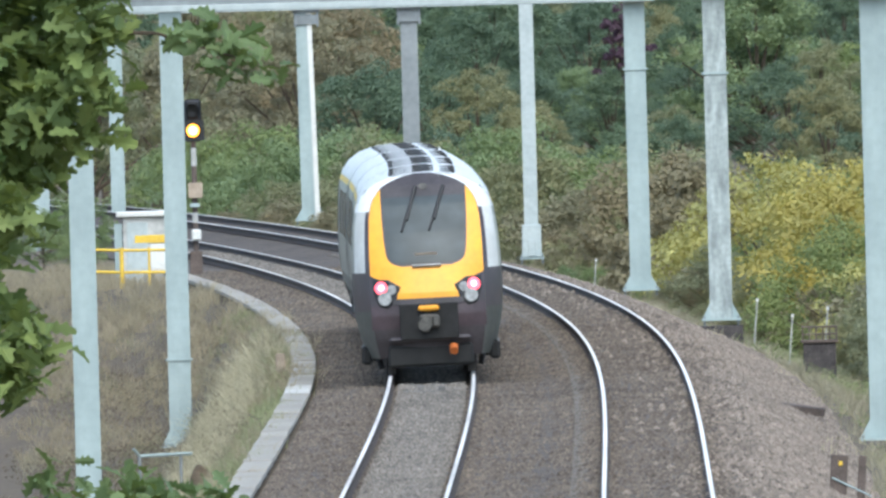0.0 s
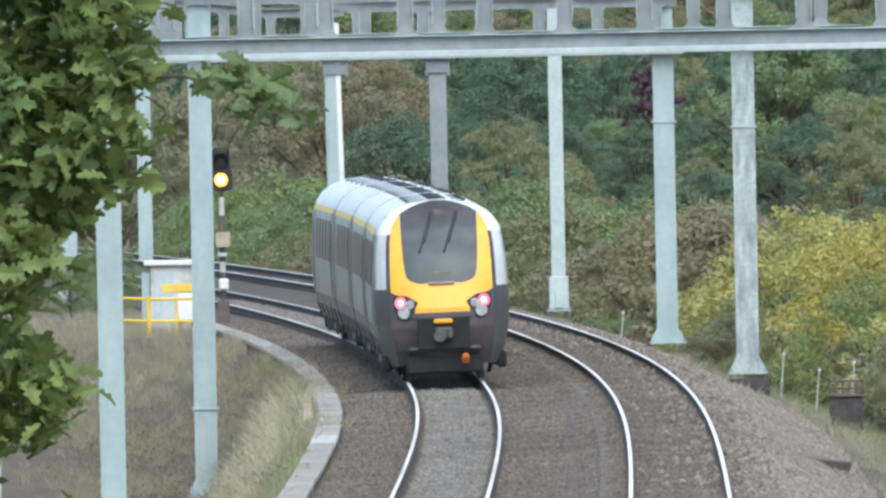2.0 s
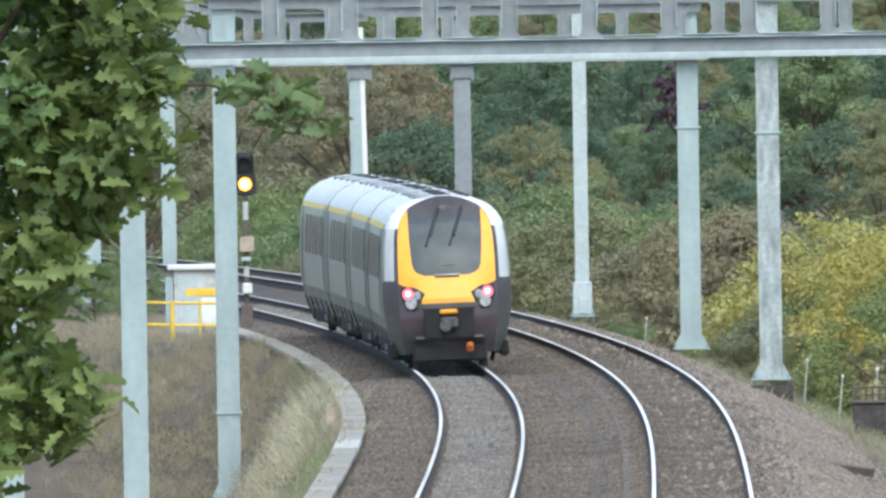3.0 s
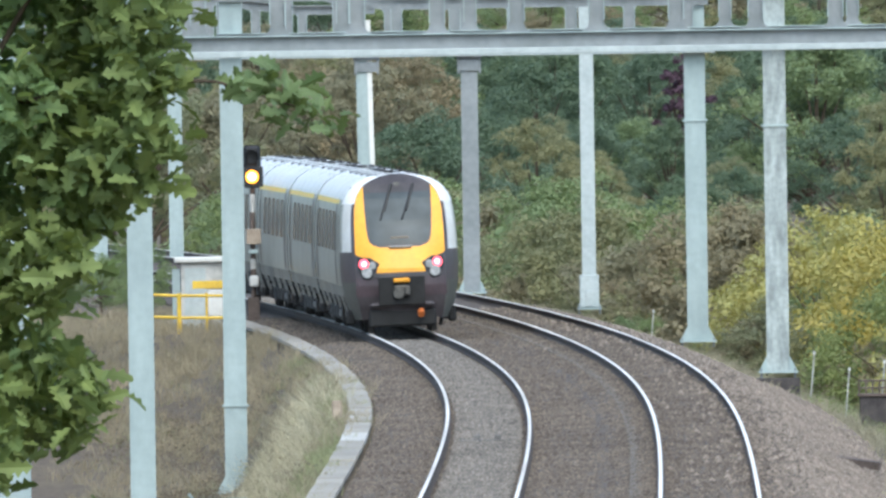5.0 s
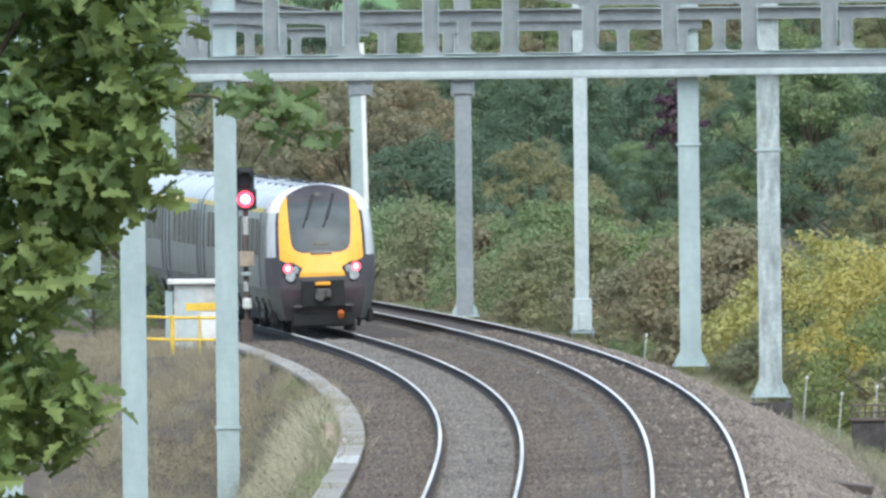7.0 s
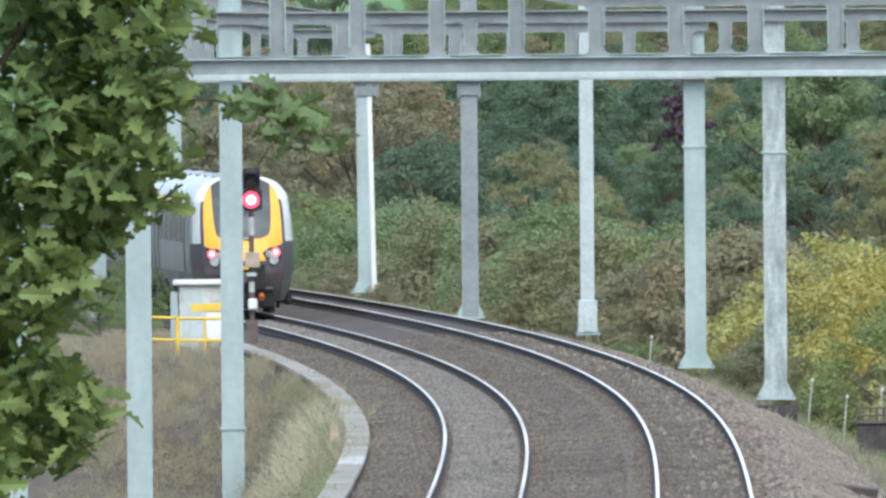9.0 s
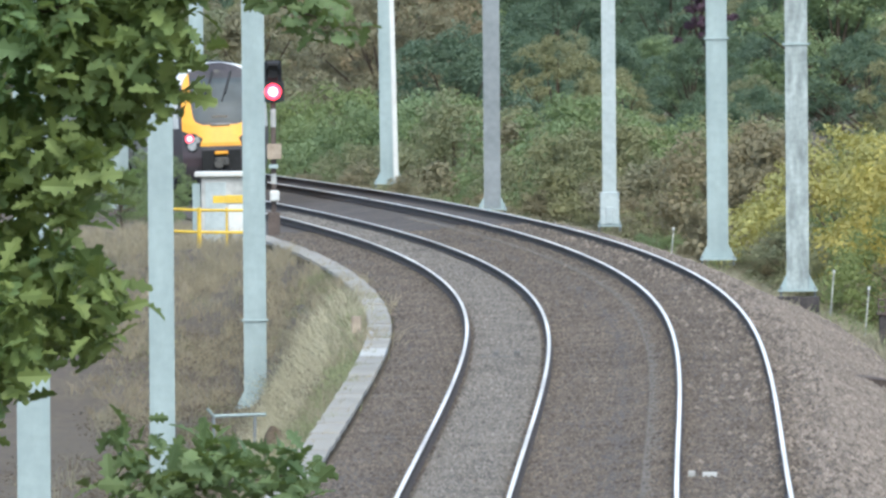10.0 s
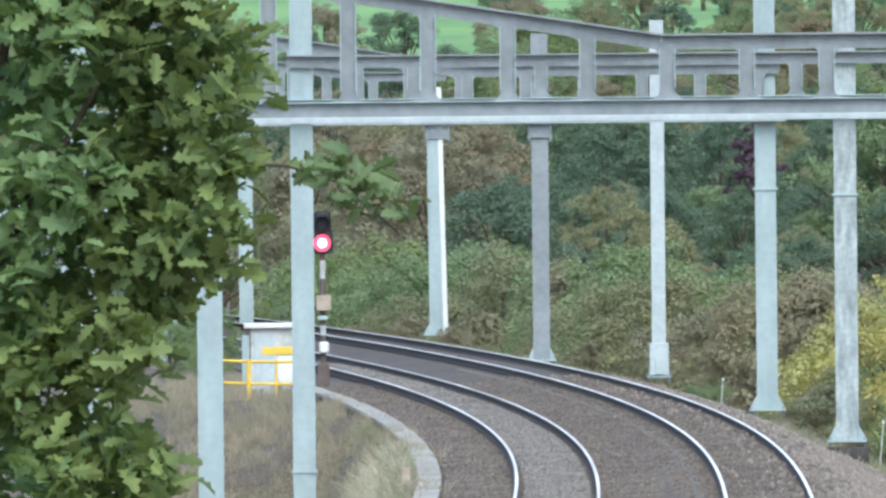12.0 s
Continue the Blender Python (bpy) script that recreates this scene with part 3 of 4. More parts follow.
def stake(x, y, z, h):
    s = tagged(new("marker_stake"), "thin leaning stake with a pale cap", "stake", "stakes on the bank")
    s.matrix_basis = pose(x, y, z, 0, 5, 0)
    rod("shaft", (0, 0, 0), (0, 0, h), 0.016, M_cab_grey, s, n=6)
    rod("cap", (0, 0, h), (0, 0, h + 0.07), 0.03, M_white, s, "pale cap", n=8)


for x, y, h in ((8.35, 759, 1.15), (9.0, 750, 1.1), (9.4, 726, 1.55), (9.85, 659, 1.1), (5.6, 864, 0.9)):
    stake(x, y, ground_z(x, y) - 0.1, h)
old = tagged(new("timber_sleeper"), "weathered timber sleeper lying on the ballast shoulder", "sleeper")
old.matrix_basis = pose(7.6, 618, -0.54, 6, 8, -6)
box("beam", pose(0, 0, 0), 0.85, 0.22, 0.14, M_post_brown, old)
post = tagged(new("timber_post"), "dark timber post with yellow reflector and wire", "post")
post.matrix_basis = pose(7.0, 528, -0.85, 0, 4, 0)
box("board", pose(0, 0, 0.35), 0.26, 0.12, 1.0, M_post_brown, post)
box("reflector", pose(0.02, -0.07, 0.72), 0.06, 0.02, 0.07, M_yellow_paint, post, "yellow reflector")
rod("wire", (-0.1, -0.07, 0.5), (0.5, -0.1, 0.25), 0.015, M_galv, post)
box("stub", pose(0.35, 0.1, 0.45), 0.12, 0.12, 0.8, M_post_brown, post)
hand = tagged(new("handrail"), "grey tubular handrail beside the mast foot", "handrail")
hand.matrix_basis = pose(-4.4, 700, -3.0)
for x in (-0.2, 0.62):
    rod("post", (x, 0, -0.5), (x, 0, 0.75), 0.035, M_galv_dark, hand)
rod("rail", (-0.2, 0, 0.75), (0.85, 0, 0.78), 0.035, M_galv, hand)
rod("rail", (-0.2, 0, 0.75), (-0.32, -0.1, 0.9), 0.03, M_galv, hand)
bm = bmesh.new()
bmesh.ops.create_uvsphere(bm, u_segments=14, v_segments=9, radius=0.5, matrix=Matrix.Diagonal((0.45, 0.4, 1, 1)))
for v in bm.verts:
    v.co *= 1 + 0.15 * noise.noise(v.co * 4)
stump = part("tree_stump", bm, M_bark, smooth=True)
stump.matrix_basis = pose(-3.2, 660, -2.35)
tagged(stump, "dark rounded stump in the grass", "stump")


# ---- the train ----
SECTION = [(1.10, 0.34), (1.20, 0.55), (1.29, 0.85), (1.35, 1.25), (1.365, 1.6), (1.355, 2.1), (1.325, 2.6), (1.28, 2.95), (1.20, 3.18), (1.05, 3.38), (0.82, 3.53), (0.5, 3.63), (0.2, 3.66)]
FULL = [(-x, z) for x, z in SECTION] + [(x, z) for x, z in reversed(SECTION)]
LEN = 23.2


def half_width(z):
    return float(np.interp(z, [p[1] for p in SECTION], [p[0] for p in SECTION]))


def shell(name, y0, y1, zlo, zhi, mat, parent, label="", grow=0.0, ny=2, side=0):
    """A band of the car's skin between two heights and two places along it."""
    zs = sorted({zlo, zhi, *[p[1] for p in SECTION if zlo < p[1] < zhi]})
    right = [(half_width(z) + grow, z) for z in zs]
    if side:
        chains = [[(side * x, z) for x, z in right]]
    elif zhi >= 3.66:
        chains = [[(-x, z) for x, z in right] + [(x, z) for x, z in reversed(right)]]
        chains[0] = [(x, z + grow) for x, z in chains[0]]
    else:
        chains = [[(-x, z) for x, z in right], [(x, z) for x, z in right]]
    verts, faces = [], []
    for ch in chains:
        b = len(verts)
        n = len(ch)
        for y in np.linspace(y0, y1, ny):
            verts += [(x, y, z) for x, z in ch]
        for a in range(ny - 1):
            for j in range(n - 1):
                faces.append((b + a * n + j, b + a * n + j + 1, b + (a + 1) * n + j + 1, b + (a + 1) * n + j))
    return mesh_part(name, verts, faces, mat, parent, label, smooth=True)


def nose_y(x, z):
    """How far the front surface lies ahead of (negative) the body's rear plane at y = 0."""
    base = np.interp(z, (0.3, 0.7, 1.1, 1.5, 2.0, 2.6, 3.1, 3.45, 3.7), (-1.25, -1.42, -1.5, -1.46, -1.28, -0.95, -0.6, -0.28, 0.0))
    return float(base * (1 - 0.28 * (abs(x) / 1.3) ** 2.4))


def patch(name, z0, z1, left, right, mat, parent, label="", lift=0.0, nz=24, nx=14):
    """A piece of the front surface between two edges given by height."""
    verts, faces = [], []
    for z in np.linspace(z0, z1, nz):
        a, b = left(z), right(z)
        for x in np.linspace(a, b, nx):
            verts.append((x, nose_y(x, z) - lift, z))
    for i in range(nz - 1):
        for j in range(nx - 1):
            faces.append((i * nx + j, i * nx + j + 1, (i + 1) * nx + j + 1, (i + 1) * nx + j))
    ob = mesh_part(name, verts, faces, mat, parent, label, smooth=True)
    return ob


def face_edge(z):
    """Half-width of the front panel."""
    return float(np.interp(z, (0.34, 0.7, 1.2, 1.6, 2.4, 2.85, 3.1, 3.26, 3.42, 3.54, 3.61, 3.66), (0.92, 0.99, 1.035, 1.045, 1.035, 1.015, 0.97, 0.9, 0.77, 0.57, 0.37, 0.15)))


def screen_edge(z):
    """Half-width of the windscreen, rounded at the lower corners."""
    return float(np.interp(z, (2.04, 2.07, 2.13, 2.24, 2.45, 2.8, 3.24), (0.5, 0.59, 0.655, 0.69, 0.71, 0.73, 0.735)))


def mask_edge(z):
    return float(min(np.interp(z, (1.98, 2.02, 2.09, 2.2, 2.42, 2.8, 3.3, 3.66), (0.45, 0.59, 0.68, 0.725, 0.75, 0.77, 0.775, 0.775)), face_edge(z) - 0.005))


def bogie(parent, y):
    b = new("bogie")
    b.parent = parent
    b.location = (0, y, 0)
    bm = bmesh.new()
    for sx in (-1, 1):
        add_box(bm, pose(sx * 1.02, 0, 0.5), 0.16, 3.1, 0.22, 0.03)
        for sy in (-1, 1):
            add_box(bm, pose(sx * 1.06, sy * 1.12, 0.44), 0.22, 0.36, 0.34, 0.04)
    add_box(bm, pose(0, 0, 0.55), 2.0, 0.6, 0.2, 0.02)
    part("bogie_frame", bm, M_under, b)
    for sy in (-1.12, 1.12):
        bm = bmesh.new()
        for sx in (-1, 1):
            bmesh.ops.create_cone(bm, cap_ends=True, segments=24, radius1=0.39, radius2=0.39, depth=0.13, matrix=pose(sx * 0.75, sy, 0.392, 0, 90, 0))
        add_rod(bm, (-0.7, sy, 0.392), (0.7, sy, 0.392), 0.07)
        part("wheelset", bm, M_under, b)
    for sx in (-1, 1):
        rod("damper", (sx * 1.16, -0.6, 0.62), (sx * 1.16, 0.5, 0.42), 0.045, M_chrome, b, "grey damper")


def coach(rear):
    """One car: its origin is at its rear end on the rail plane, +y is the way it runs."""
    root = tagged(new("train_car"), "silver-grey railcar, yellow cab front with red tail lamps lit" if rear else "silver-grey railcar with tinted windows and pale roof", "train car", "cars of the train")
    y0 = 0.0 if rear else 0.35
    y1 = LEN
    shell("side_skirt", y0, y1, 0.86, 1.12, M_skirt, root, "grimy lower skirt", ny=12)
    shell("body_side", y0, y1, 1.12, 3.10, M_silver, root, "silver-grey painted side", ny=12)
    shell("cantrail_stripe", y0 + 2.6, y1 - 0.4, 2.99, 3.10, M_cantrail, root, "yellow cantrail line", grow=0.006)
    shell("roof", y0, y1, 3.10, 3.66, M_roof, root, "pale silver roof", ny=12)
    for y in ([y1] if rear else [y0, y1]):
        vs = [(x, y, z) for x, z in FULL]
        mesh_part("end_wall", vs, [tuple(range(len(vs)))], M_gap, root)
    box("floor", pose(0, (y0 + y1) / 2, 0.78), 2.5, y1 - y0, 0.1, M_under, root)
    # roof ribs, pods and grilles
    for y in np.arange(2.2, LEN - 0.5, 4.1):
        shell("roof_joint", y, y + 0.07, 2.9, 3.66, M_chrome, root, grow=0.006)
    for y in np.arange(2.6, LEN - 3.0, 5.2):
        box("roof_rack", pose(-0.3, y, 3.63, 0, -4, 18), 0.62, 0.16, 0.07, M_roof_dark, root, bevel=0.02)
        box("roof_rack", pose(-0.02, y + 0.9, 3.66, 0, 0, -12), 0.12, 1.0, 0.07, M_roof_dark, root, bevel=0.02)
    for y in np.arange(3.0, LEN - 2.5, 6.4):
        box("roof_pod", pose(0.46, y + 0.6, 3.63), 0.3, 0.8, 0.06, M_roof_dark, root, "dark roof equipment pod", bevel=0.02)
        shell("roof_arm", y + 1.2, y + 1.34, 3.5, 3.64, M_roof_dark, root, grow=0.02, side=-1)
        box("roof_grille", pose(0.1, y + 1.1, 3.655), 0.24, 0.6, 0.07, M_roof_dark, root, bevel=0.015)
    # windows and doors, both sides
    plan = ([("cab_door", 0.75, 0.55), ("door", 3.2, 0.95)] if rear else [("door", 1.6, 0.95)])
    y = 4.9 if rear else 3.3
    while y < LEN - 4.0:
        plan.append(("window", y, 2.3))
        y += 3.2
    plan.append(("door", LEN - 2.6, 0.95))
    for side in (-1, 1):
        for kind, yy, w in plan:
            if kind == "window":
                shell("window", yy, yy + w, 1.92, 2.82, M_window, root, "tinted passenger window", grow=0.006, side=side)
            else:
                d = shell("passenger_door" if kind == "door" else "cab_door", yy, yy + w, 1.14, 3.0, M_maroon if kind == "door" else M_silver, root, grow=0.008, side=side)
                shell("door_window", yy + 0.22, yy + w - 0.2, 1.9, 2.75, M_window, d, grow=0.014, side=side)
                shell("door_seam", yy - 0.04, yy, 1.14, 3.0, M_black, d, grow=0.01, side=side)
    # scalloped lower panels with dark gaps between them
    for yy in np.arange(1.2 if rear else 0.8, LEN - 1.5, 4.6):
        for side in (-1, 1):
            shell("lower_panel", yy, yy + 2.6, 0.5, 0.86, M_skirt, root, "grimy lower side panel", grow=-0.01, side=side)
    # underframe boxes
    rg = random.Random(3)
    for yy in np.arange(5.6, LEN - 6.5, 2.3):
        for side in (-1, 1):
            box("equipment_case", pose(side * 0.93, yy + 1, 0.55), 0.55, rg.uniform(1.0, 1.9), rg.uniform(0.45, 0.62), M_under, root)
            if rg.random() < 0.4:
                box("pale_pipe", pose(side * 1.2, yy + rg.uniform(0.2, 1.6), 0.45, 0, 0, 25), 0.05, 0.2, 0.14, M_chrome, root)
    bogie(root, 3.0 if rear else 3.4)
    bogie(root, LEN - 3.4)
    if not rear:
        rod("coupling", (0, -0.3, 0.75), (0, 0.6, 0.75), 0.1, M_under, root)
        box("gangway", pose(0, 0.1, 2.0), 1.3, 0.8, 2.2, M_gap, root, "black folded gangway")
        return root
    # the cab end: skin from the first section to the front panel
    zs = [0.34, 0.5, 0.7, 0.95, 1.2, 1.4, 1.6, 1.9, 2.2, 2.5, 2.8, 3.0, 3.15, 3.3, 3.42, 3.52, 3.6, 3.66]
    for side in (-1, 1):
        for lo, hi, mt, nm, lb in ((0.34, 1.2, M_valance, "lower_corner", "greenish grey lower corner"), (1.2, 1.9, M_maroon, "cab_side", "dark cab side"), (1.9, 3.0, M_white, "cab_corner", "pale silver cab corner"), (3.0, 3.66, M_roof, "cab_roof", "pale cab roof edge")):
            rows_c = []
            for z in [q for q in zs if lo <= q <= hi]:
                xb, xf = half_width(z), face_edge(z)
                yf = nose_y(xf, z)
                row = []
                for k in np.linspace(0, 1, 9):
                    row.append((side * (xb + (xf - xb) * k ** 1.9), yf * k ** 1.1, z))
                rows_c.append(row)
            if nm == "cab_corner":
                sheet("cab_side_upper", [r[:4] for r in rows_c], M_silver, root)
                sheet("corner_seam", [r[7:] for r in rows_c], M_maroon, root, "dark line beside the yellow panel")
                rows_c = [r[3:8] for r in rows_c]
            sheet(nm, rows_c, mt, root, lb)
    patch("mask", 1.98, 3.655, lambda z: -mask_edge(z), mask_edge, M_nose_dark, root, "dark grey cab mask", lift=0.006, nz=40)
    patch("nose_shell", 0.34, 3.66, lambda z: -face_edge(z), face_edge, M_nose_dark, root, nz=40)
    patch("windscreen", 2.04, 3.24, lambda z: -screen_edge(z), screen_edge, M_screen, root, "blue-grey windscreen glass", lift=0.016)
    # yellow panel: two side pillars and the lower apron
    for s in (-1, 1):
        patch("yellow_pillar", 1.98, 3.41, (lambda z: -face_edge(z) + 0.012) if s < 0 else mask_edge, (lambda z: -mask_edge(z)) if s < 0 else (lambda z: face_edge(z) - 0.012), M_nose_yellow, root, "yellow warning panel", lift=0.01, nx=8)

    def apron(z):
        return float(np.interp(z, (1.4, 1.44, 1.56, 1.74, 1.84, 1.98), (0.60, 0.59, 0.60, 0.80, 1.03, 1.03)))

    patch("yellow_apron", 1.4, 1.985, lambda z: -apron(z), apron, M_nose_yellow, root, "yellow lower warning panel", lift=0.01, nx=22)
    patch("nose_lip", 1.30, 1.4, lambda z: -0.62 - 0.4 * (1.4 - z), lambda z: 0.62 + 0.4 * (1.4 - z), M_nose_dark, root, "dark lip under the yellow nose", lift=0.05, nz=5)
    for s in (-1, 1):
        patch("lower_panel", 0.86, 1.3, (lambda z: -1.04) if s < 0 else (lambda z: 0.52), (lambda z: -0.52) if s < 0 else (lambda z: 1.04), M_maroon, root, "dark maroon bumper panel", lift=0.012, nx=8, nz=10)
        # lamp cluster: a leaning kite with three lenses
        pts = [(-0.20, 0.22), (0.05, 0.20), (0.24, 0.08), (0.15, -0.16), (0.02, -0.26), (-0.12, -0.22), (-0.2, 0.0)]
        cx, cz = s * 0.755, 1.53
        vs = []
        for lift, grow in ((0.02, 1.0), (0.035, 0.86)):
            for px, pz in pts:
                x, z = cx - s * px * grow * 1.12, cz + pz * grow * 1.12
                vs.append((x, nose_y(x, z) - lift, z))
        k = len(pts)
        fr = mesh_part("lamp_housing", vs, [(j, (j + 1) % k, (j + 1) % k + k, j + k) for j in range(k)] + [tuple(range(k, 2 * k))], M_black, root, "kite-shaped lamp housing")
        # tail lamp: halo put into a wider red disc, glare into a pale core
        for (px, pz, r), mt, nm in (((-0.03, -0.11, 0.125), M_lens, "headlight"), ((0.1, 0.05, 0.09), M_lens, "marker_light"), ((-0.09, 0.09, 0.115), M_tail, "tail_light"), ((-0.085, 0.09, 0.05), M_tail_core, "tail_bulb")):
            x, z = cx - s * px, cz + pz
            bm = bmesh.new()
            bmesh.ops.create_circle(bm, cap_ends=True, segments=20, radius=r, matrix=pose(x, nose_y(x, z) - (0.055 if nm != "tail_bulb" else 0.062), z, 90 - 8, 0, s * 16))
            part(nm, bm, mt, fr)
    box("coupler_lid", pose(0, -1.6, 1.22), 0.38, 0.12, 0.1, M_nose_yellow, root, "yellow coupler handle", bevel=0.03)
    bm = bmesh.new()
    add_box(bm, pose(0, -1.5, 0.98), 0.36, 0.3, 0.26, 0.04)
    add_rod(bm, (-0.08, -1.7, 0.92), (-0.08, -1.4, 0.92), 0.12, 14)
    add_box(bm, pose(0.13, -1.66, 0.98), 0.12, 0.1, 0.2, 0.02)
    part("coupler", bm, M_coupler, root, "grey automatic coupler")
    # solid black slab: darkness of the coupler opening put into colour
    box("coupler_recess", pose(0, -1.47, 0.98), 1.06, 0.14, 0.64, M_gap, root)
    box("bumper", pose(0, -1.34, 0.66), 1.5, 0.3, 0.10, M_nose_dark, root, "dark lower bumper", bevel=0.05)
    box("skirt", pose(0, -1.1, 0.36), 1.55, 0.5, 0.40, M_gap, root, bevel=0.05)
    for s in (-1, 1):
        box("lifeguard", pose(s * 0.72, -0.9, 0.2), 0.14, 0.1, 0.34, M_under, root)
        box("step", pose(s * 1.16, -0.2, 0.40), 0.2, 0.5, 0.34, M_gap, root, bevel=0.05)
        rod("sand_pipe", (s * 1.05, 0.5, 0.7), (s * 0.9, 0.2, 0.16), 0.05, M_under, root, n=8)
        x0, x1 = s * 0.25 - 0.17, s * 0.25 + 0.1
        rod("wiper", (x0, nose_y(x0, 2.62) - 0.05, 2.62), (x1, nose_y(x1, 3.36) - 0.05, 3.36), 0.02, M_black, root, n=6)
        rod("wiper_arm", (x0 + 0.1, nose_y(x0, 2.85) - 0.06, 2.82), (x1 + 0.02, nose_y(x1, 3.4) - 0.06, 3.42), 0.032, M_black, root, n=6)
    box("nose_handle", pose(0, nose_y(0, 2.0) - 0.04, 1.99, 20, 0, 0), 0.52, 0.06, 0.05, M_chrome, root, "grey grab rail")
    rod("hose", (0.42, -1.5, 0.5), (0.42, -1.62, 0.42), 0.08, M_orange, root, "orange hose coupling")
    bm = bmesh.new()
    bmesh.ops.create_circle(bm, cap_ends=True, segments=20, radius=0.075, matrix=pose(0, nose_y(0, 3.42) - 0.03, 3.42, 50, 0, 0))
    part("top_headlight", bm, M_coupler, root)
    box("cab_sign", pose(0, nose_y(0, 2.2) - 0.03, 2.2, 25, 0, 0), 0.4, 0.01, 0.04, M_tan, root)
    return root


cars = [coach(True), coach(False)]
for _ in range(2):
    cars.append(copy_thing(cars[1], Matrix()))

# ---- motion of the train along the left-hand track ----
T_TRACK = track_points(-SPACING / 2, 0.0)
T_S = np.r_[0, np.cumsum(np.hypot(np.diff(T_TRACK[:, 0]), np.diff(T_TRACK[:, 1])))]
T_ZERO = float(np.interp(388.8, T_TRACK[:, 1], T_S))
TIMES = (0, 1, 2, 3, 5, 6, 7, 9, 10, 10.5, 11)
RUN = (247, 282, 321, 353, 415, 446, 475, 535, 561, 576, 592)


def on_track(s):
    return Vector((float(np.interp(s, T_S, T_TRACK[:, 0])), float(np.interp(s, T_S, T_TRACK[:, 1])), 0))


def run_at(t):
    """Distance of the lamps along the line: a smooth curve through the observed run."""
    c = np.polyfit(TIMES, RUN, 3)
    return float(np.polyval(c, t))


def motions():
    for k, car in enumerate(cars):
        rows = []
        for t in np.arange(0, 12.01, 0.5):
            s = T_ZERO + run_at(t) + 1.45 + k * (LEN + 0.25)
            a, b = on_track(s + 3.2), on_track(s + LEN - 3.4)
            d = (b - a).normalized()
            th = math.degrees(math.atan2(-d.x, d.y))
            o = a - d * 3.2
            rows.append((float(t), pose(o.x, o.y, 0.02, 0, 0, th) @ pose(0, 0, 0, 0, -LEAN, 0)))
        walk(car, rows)
    # the oak rises and sinks a little in the wind
    sway = ((0, 0.08), (0.5, 0.063), (1, 0.128), (1.5, 0.12), (2, 0.102), (2.5, 0.098), (3, 0.087), (5, 0.07), (5.5, 0.055), (6.5, 0.065), (7, 0.1), (9, 0.087), (10.5, 0.087), (11, 0.037), (11.5, 0.037), (12, 0.0))
    walk(oak, [(t, pose(0, 0, dz)) for t, dz in sway])
    # the drum's turns stand in for flashing yellow, then steady red
    angle = {"y": 0, "d": -85, "r": -170}
    rows = [(0, "y"), (0.23, "y"), (0.27, "d"), (0.7, "d"), (0.73, "y"), (1.27, "y"), (1.3, "d"), (1.73, "d"), (1.77, "y"), (2.27, "y"), (2.3, "d"), (2.7, "d"), (2.73, "y"), (3.27, "y"), (3.3, "d"), (3.73, "d"), (3.77, "y"), (4.27, "y"), (4.3, "d"), (4.7, "d"), (4.73, "y"), (5.23, "y"), (5.27, "d"), (5.6, "d"), (5.63, "r"), (12, "r")]
    walk(aspect, [(t, pose(0, 0, 3.63, 0, 0, angle[c])) for t, c in rows])


LEAN = 1.5


# ---- vegetation ----
def leaf_cloud(name, centres, radii, count, size, mat, seed, flat=0.8):
    """Many small folded leaf sprays on overlapping tufts, thin below and thick above."""
    rs = np.random.RandomState(seed)
    centres, radii = np.array(centres), np.array(radii)
    w = radii ** 2 / np.sum(radii ** 2)
    idx = rs.choice(len(radii), count, p=w)
    d = rs.normal(size=(count, 3))
    d[:, 2] = np.where(rs.rand(count) < 0.6, np.abs(d[:, 2]), d[:, 2])
    d /= np.linalg.norm(d, axis=1)[:, None]
    rad = radii[idx] * (0.45 + 0.65 * rs.rand(count) ** 0.6)
    rad *= np.where(rs.rand(count) < 0.1, 1.0 + 0.45 * rs.rand(count), 1.0)
    p = centres[idx] + d * rad[:, None] * np.array((1, 1, flat))
    nrm = d * 0.8 + rs.normal(size=(count, 3)) * 0.4 + np.array((0, 0, 0.45))
    nrm /= np.linalg.norm(nrm, axis=1)[:, None]
    u = np.cross(nrm, rs.normal(size=(count, 3)))
    u /= np.linalg.norm(u, axis=1)[:, None] + 1e-9
    v = np.cross(nrm, u)
    s = size * (0.5 + 0.9 * rs.rand(count) ** 1.5)[:, None]
    a, b = p - u * s, p + u * s
    c, e = p + v * s * 0.6 + nrm * s * 0.18, p - v * s * 0.55 + nrm * s * 0.12
    verts = np.stack([a, c, b, e], 1).reshape(-1, 3)
    faces = [(4 * i, 4 * i + 1, 4 * i + 2, 4 * i + 3) for i in range(count)]
    return mesh_of(name, verts.tolist(), faces, mat)


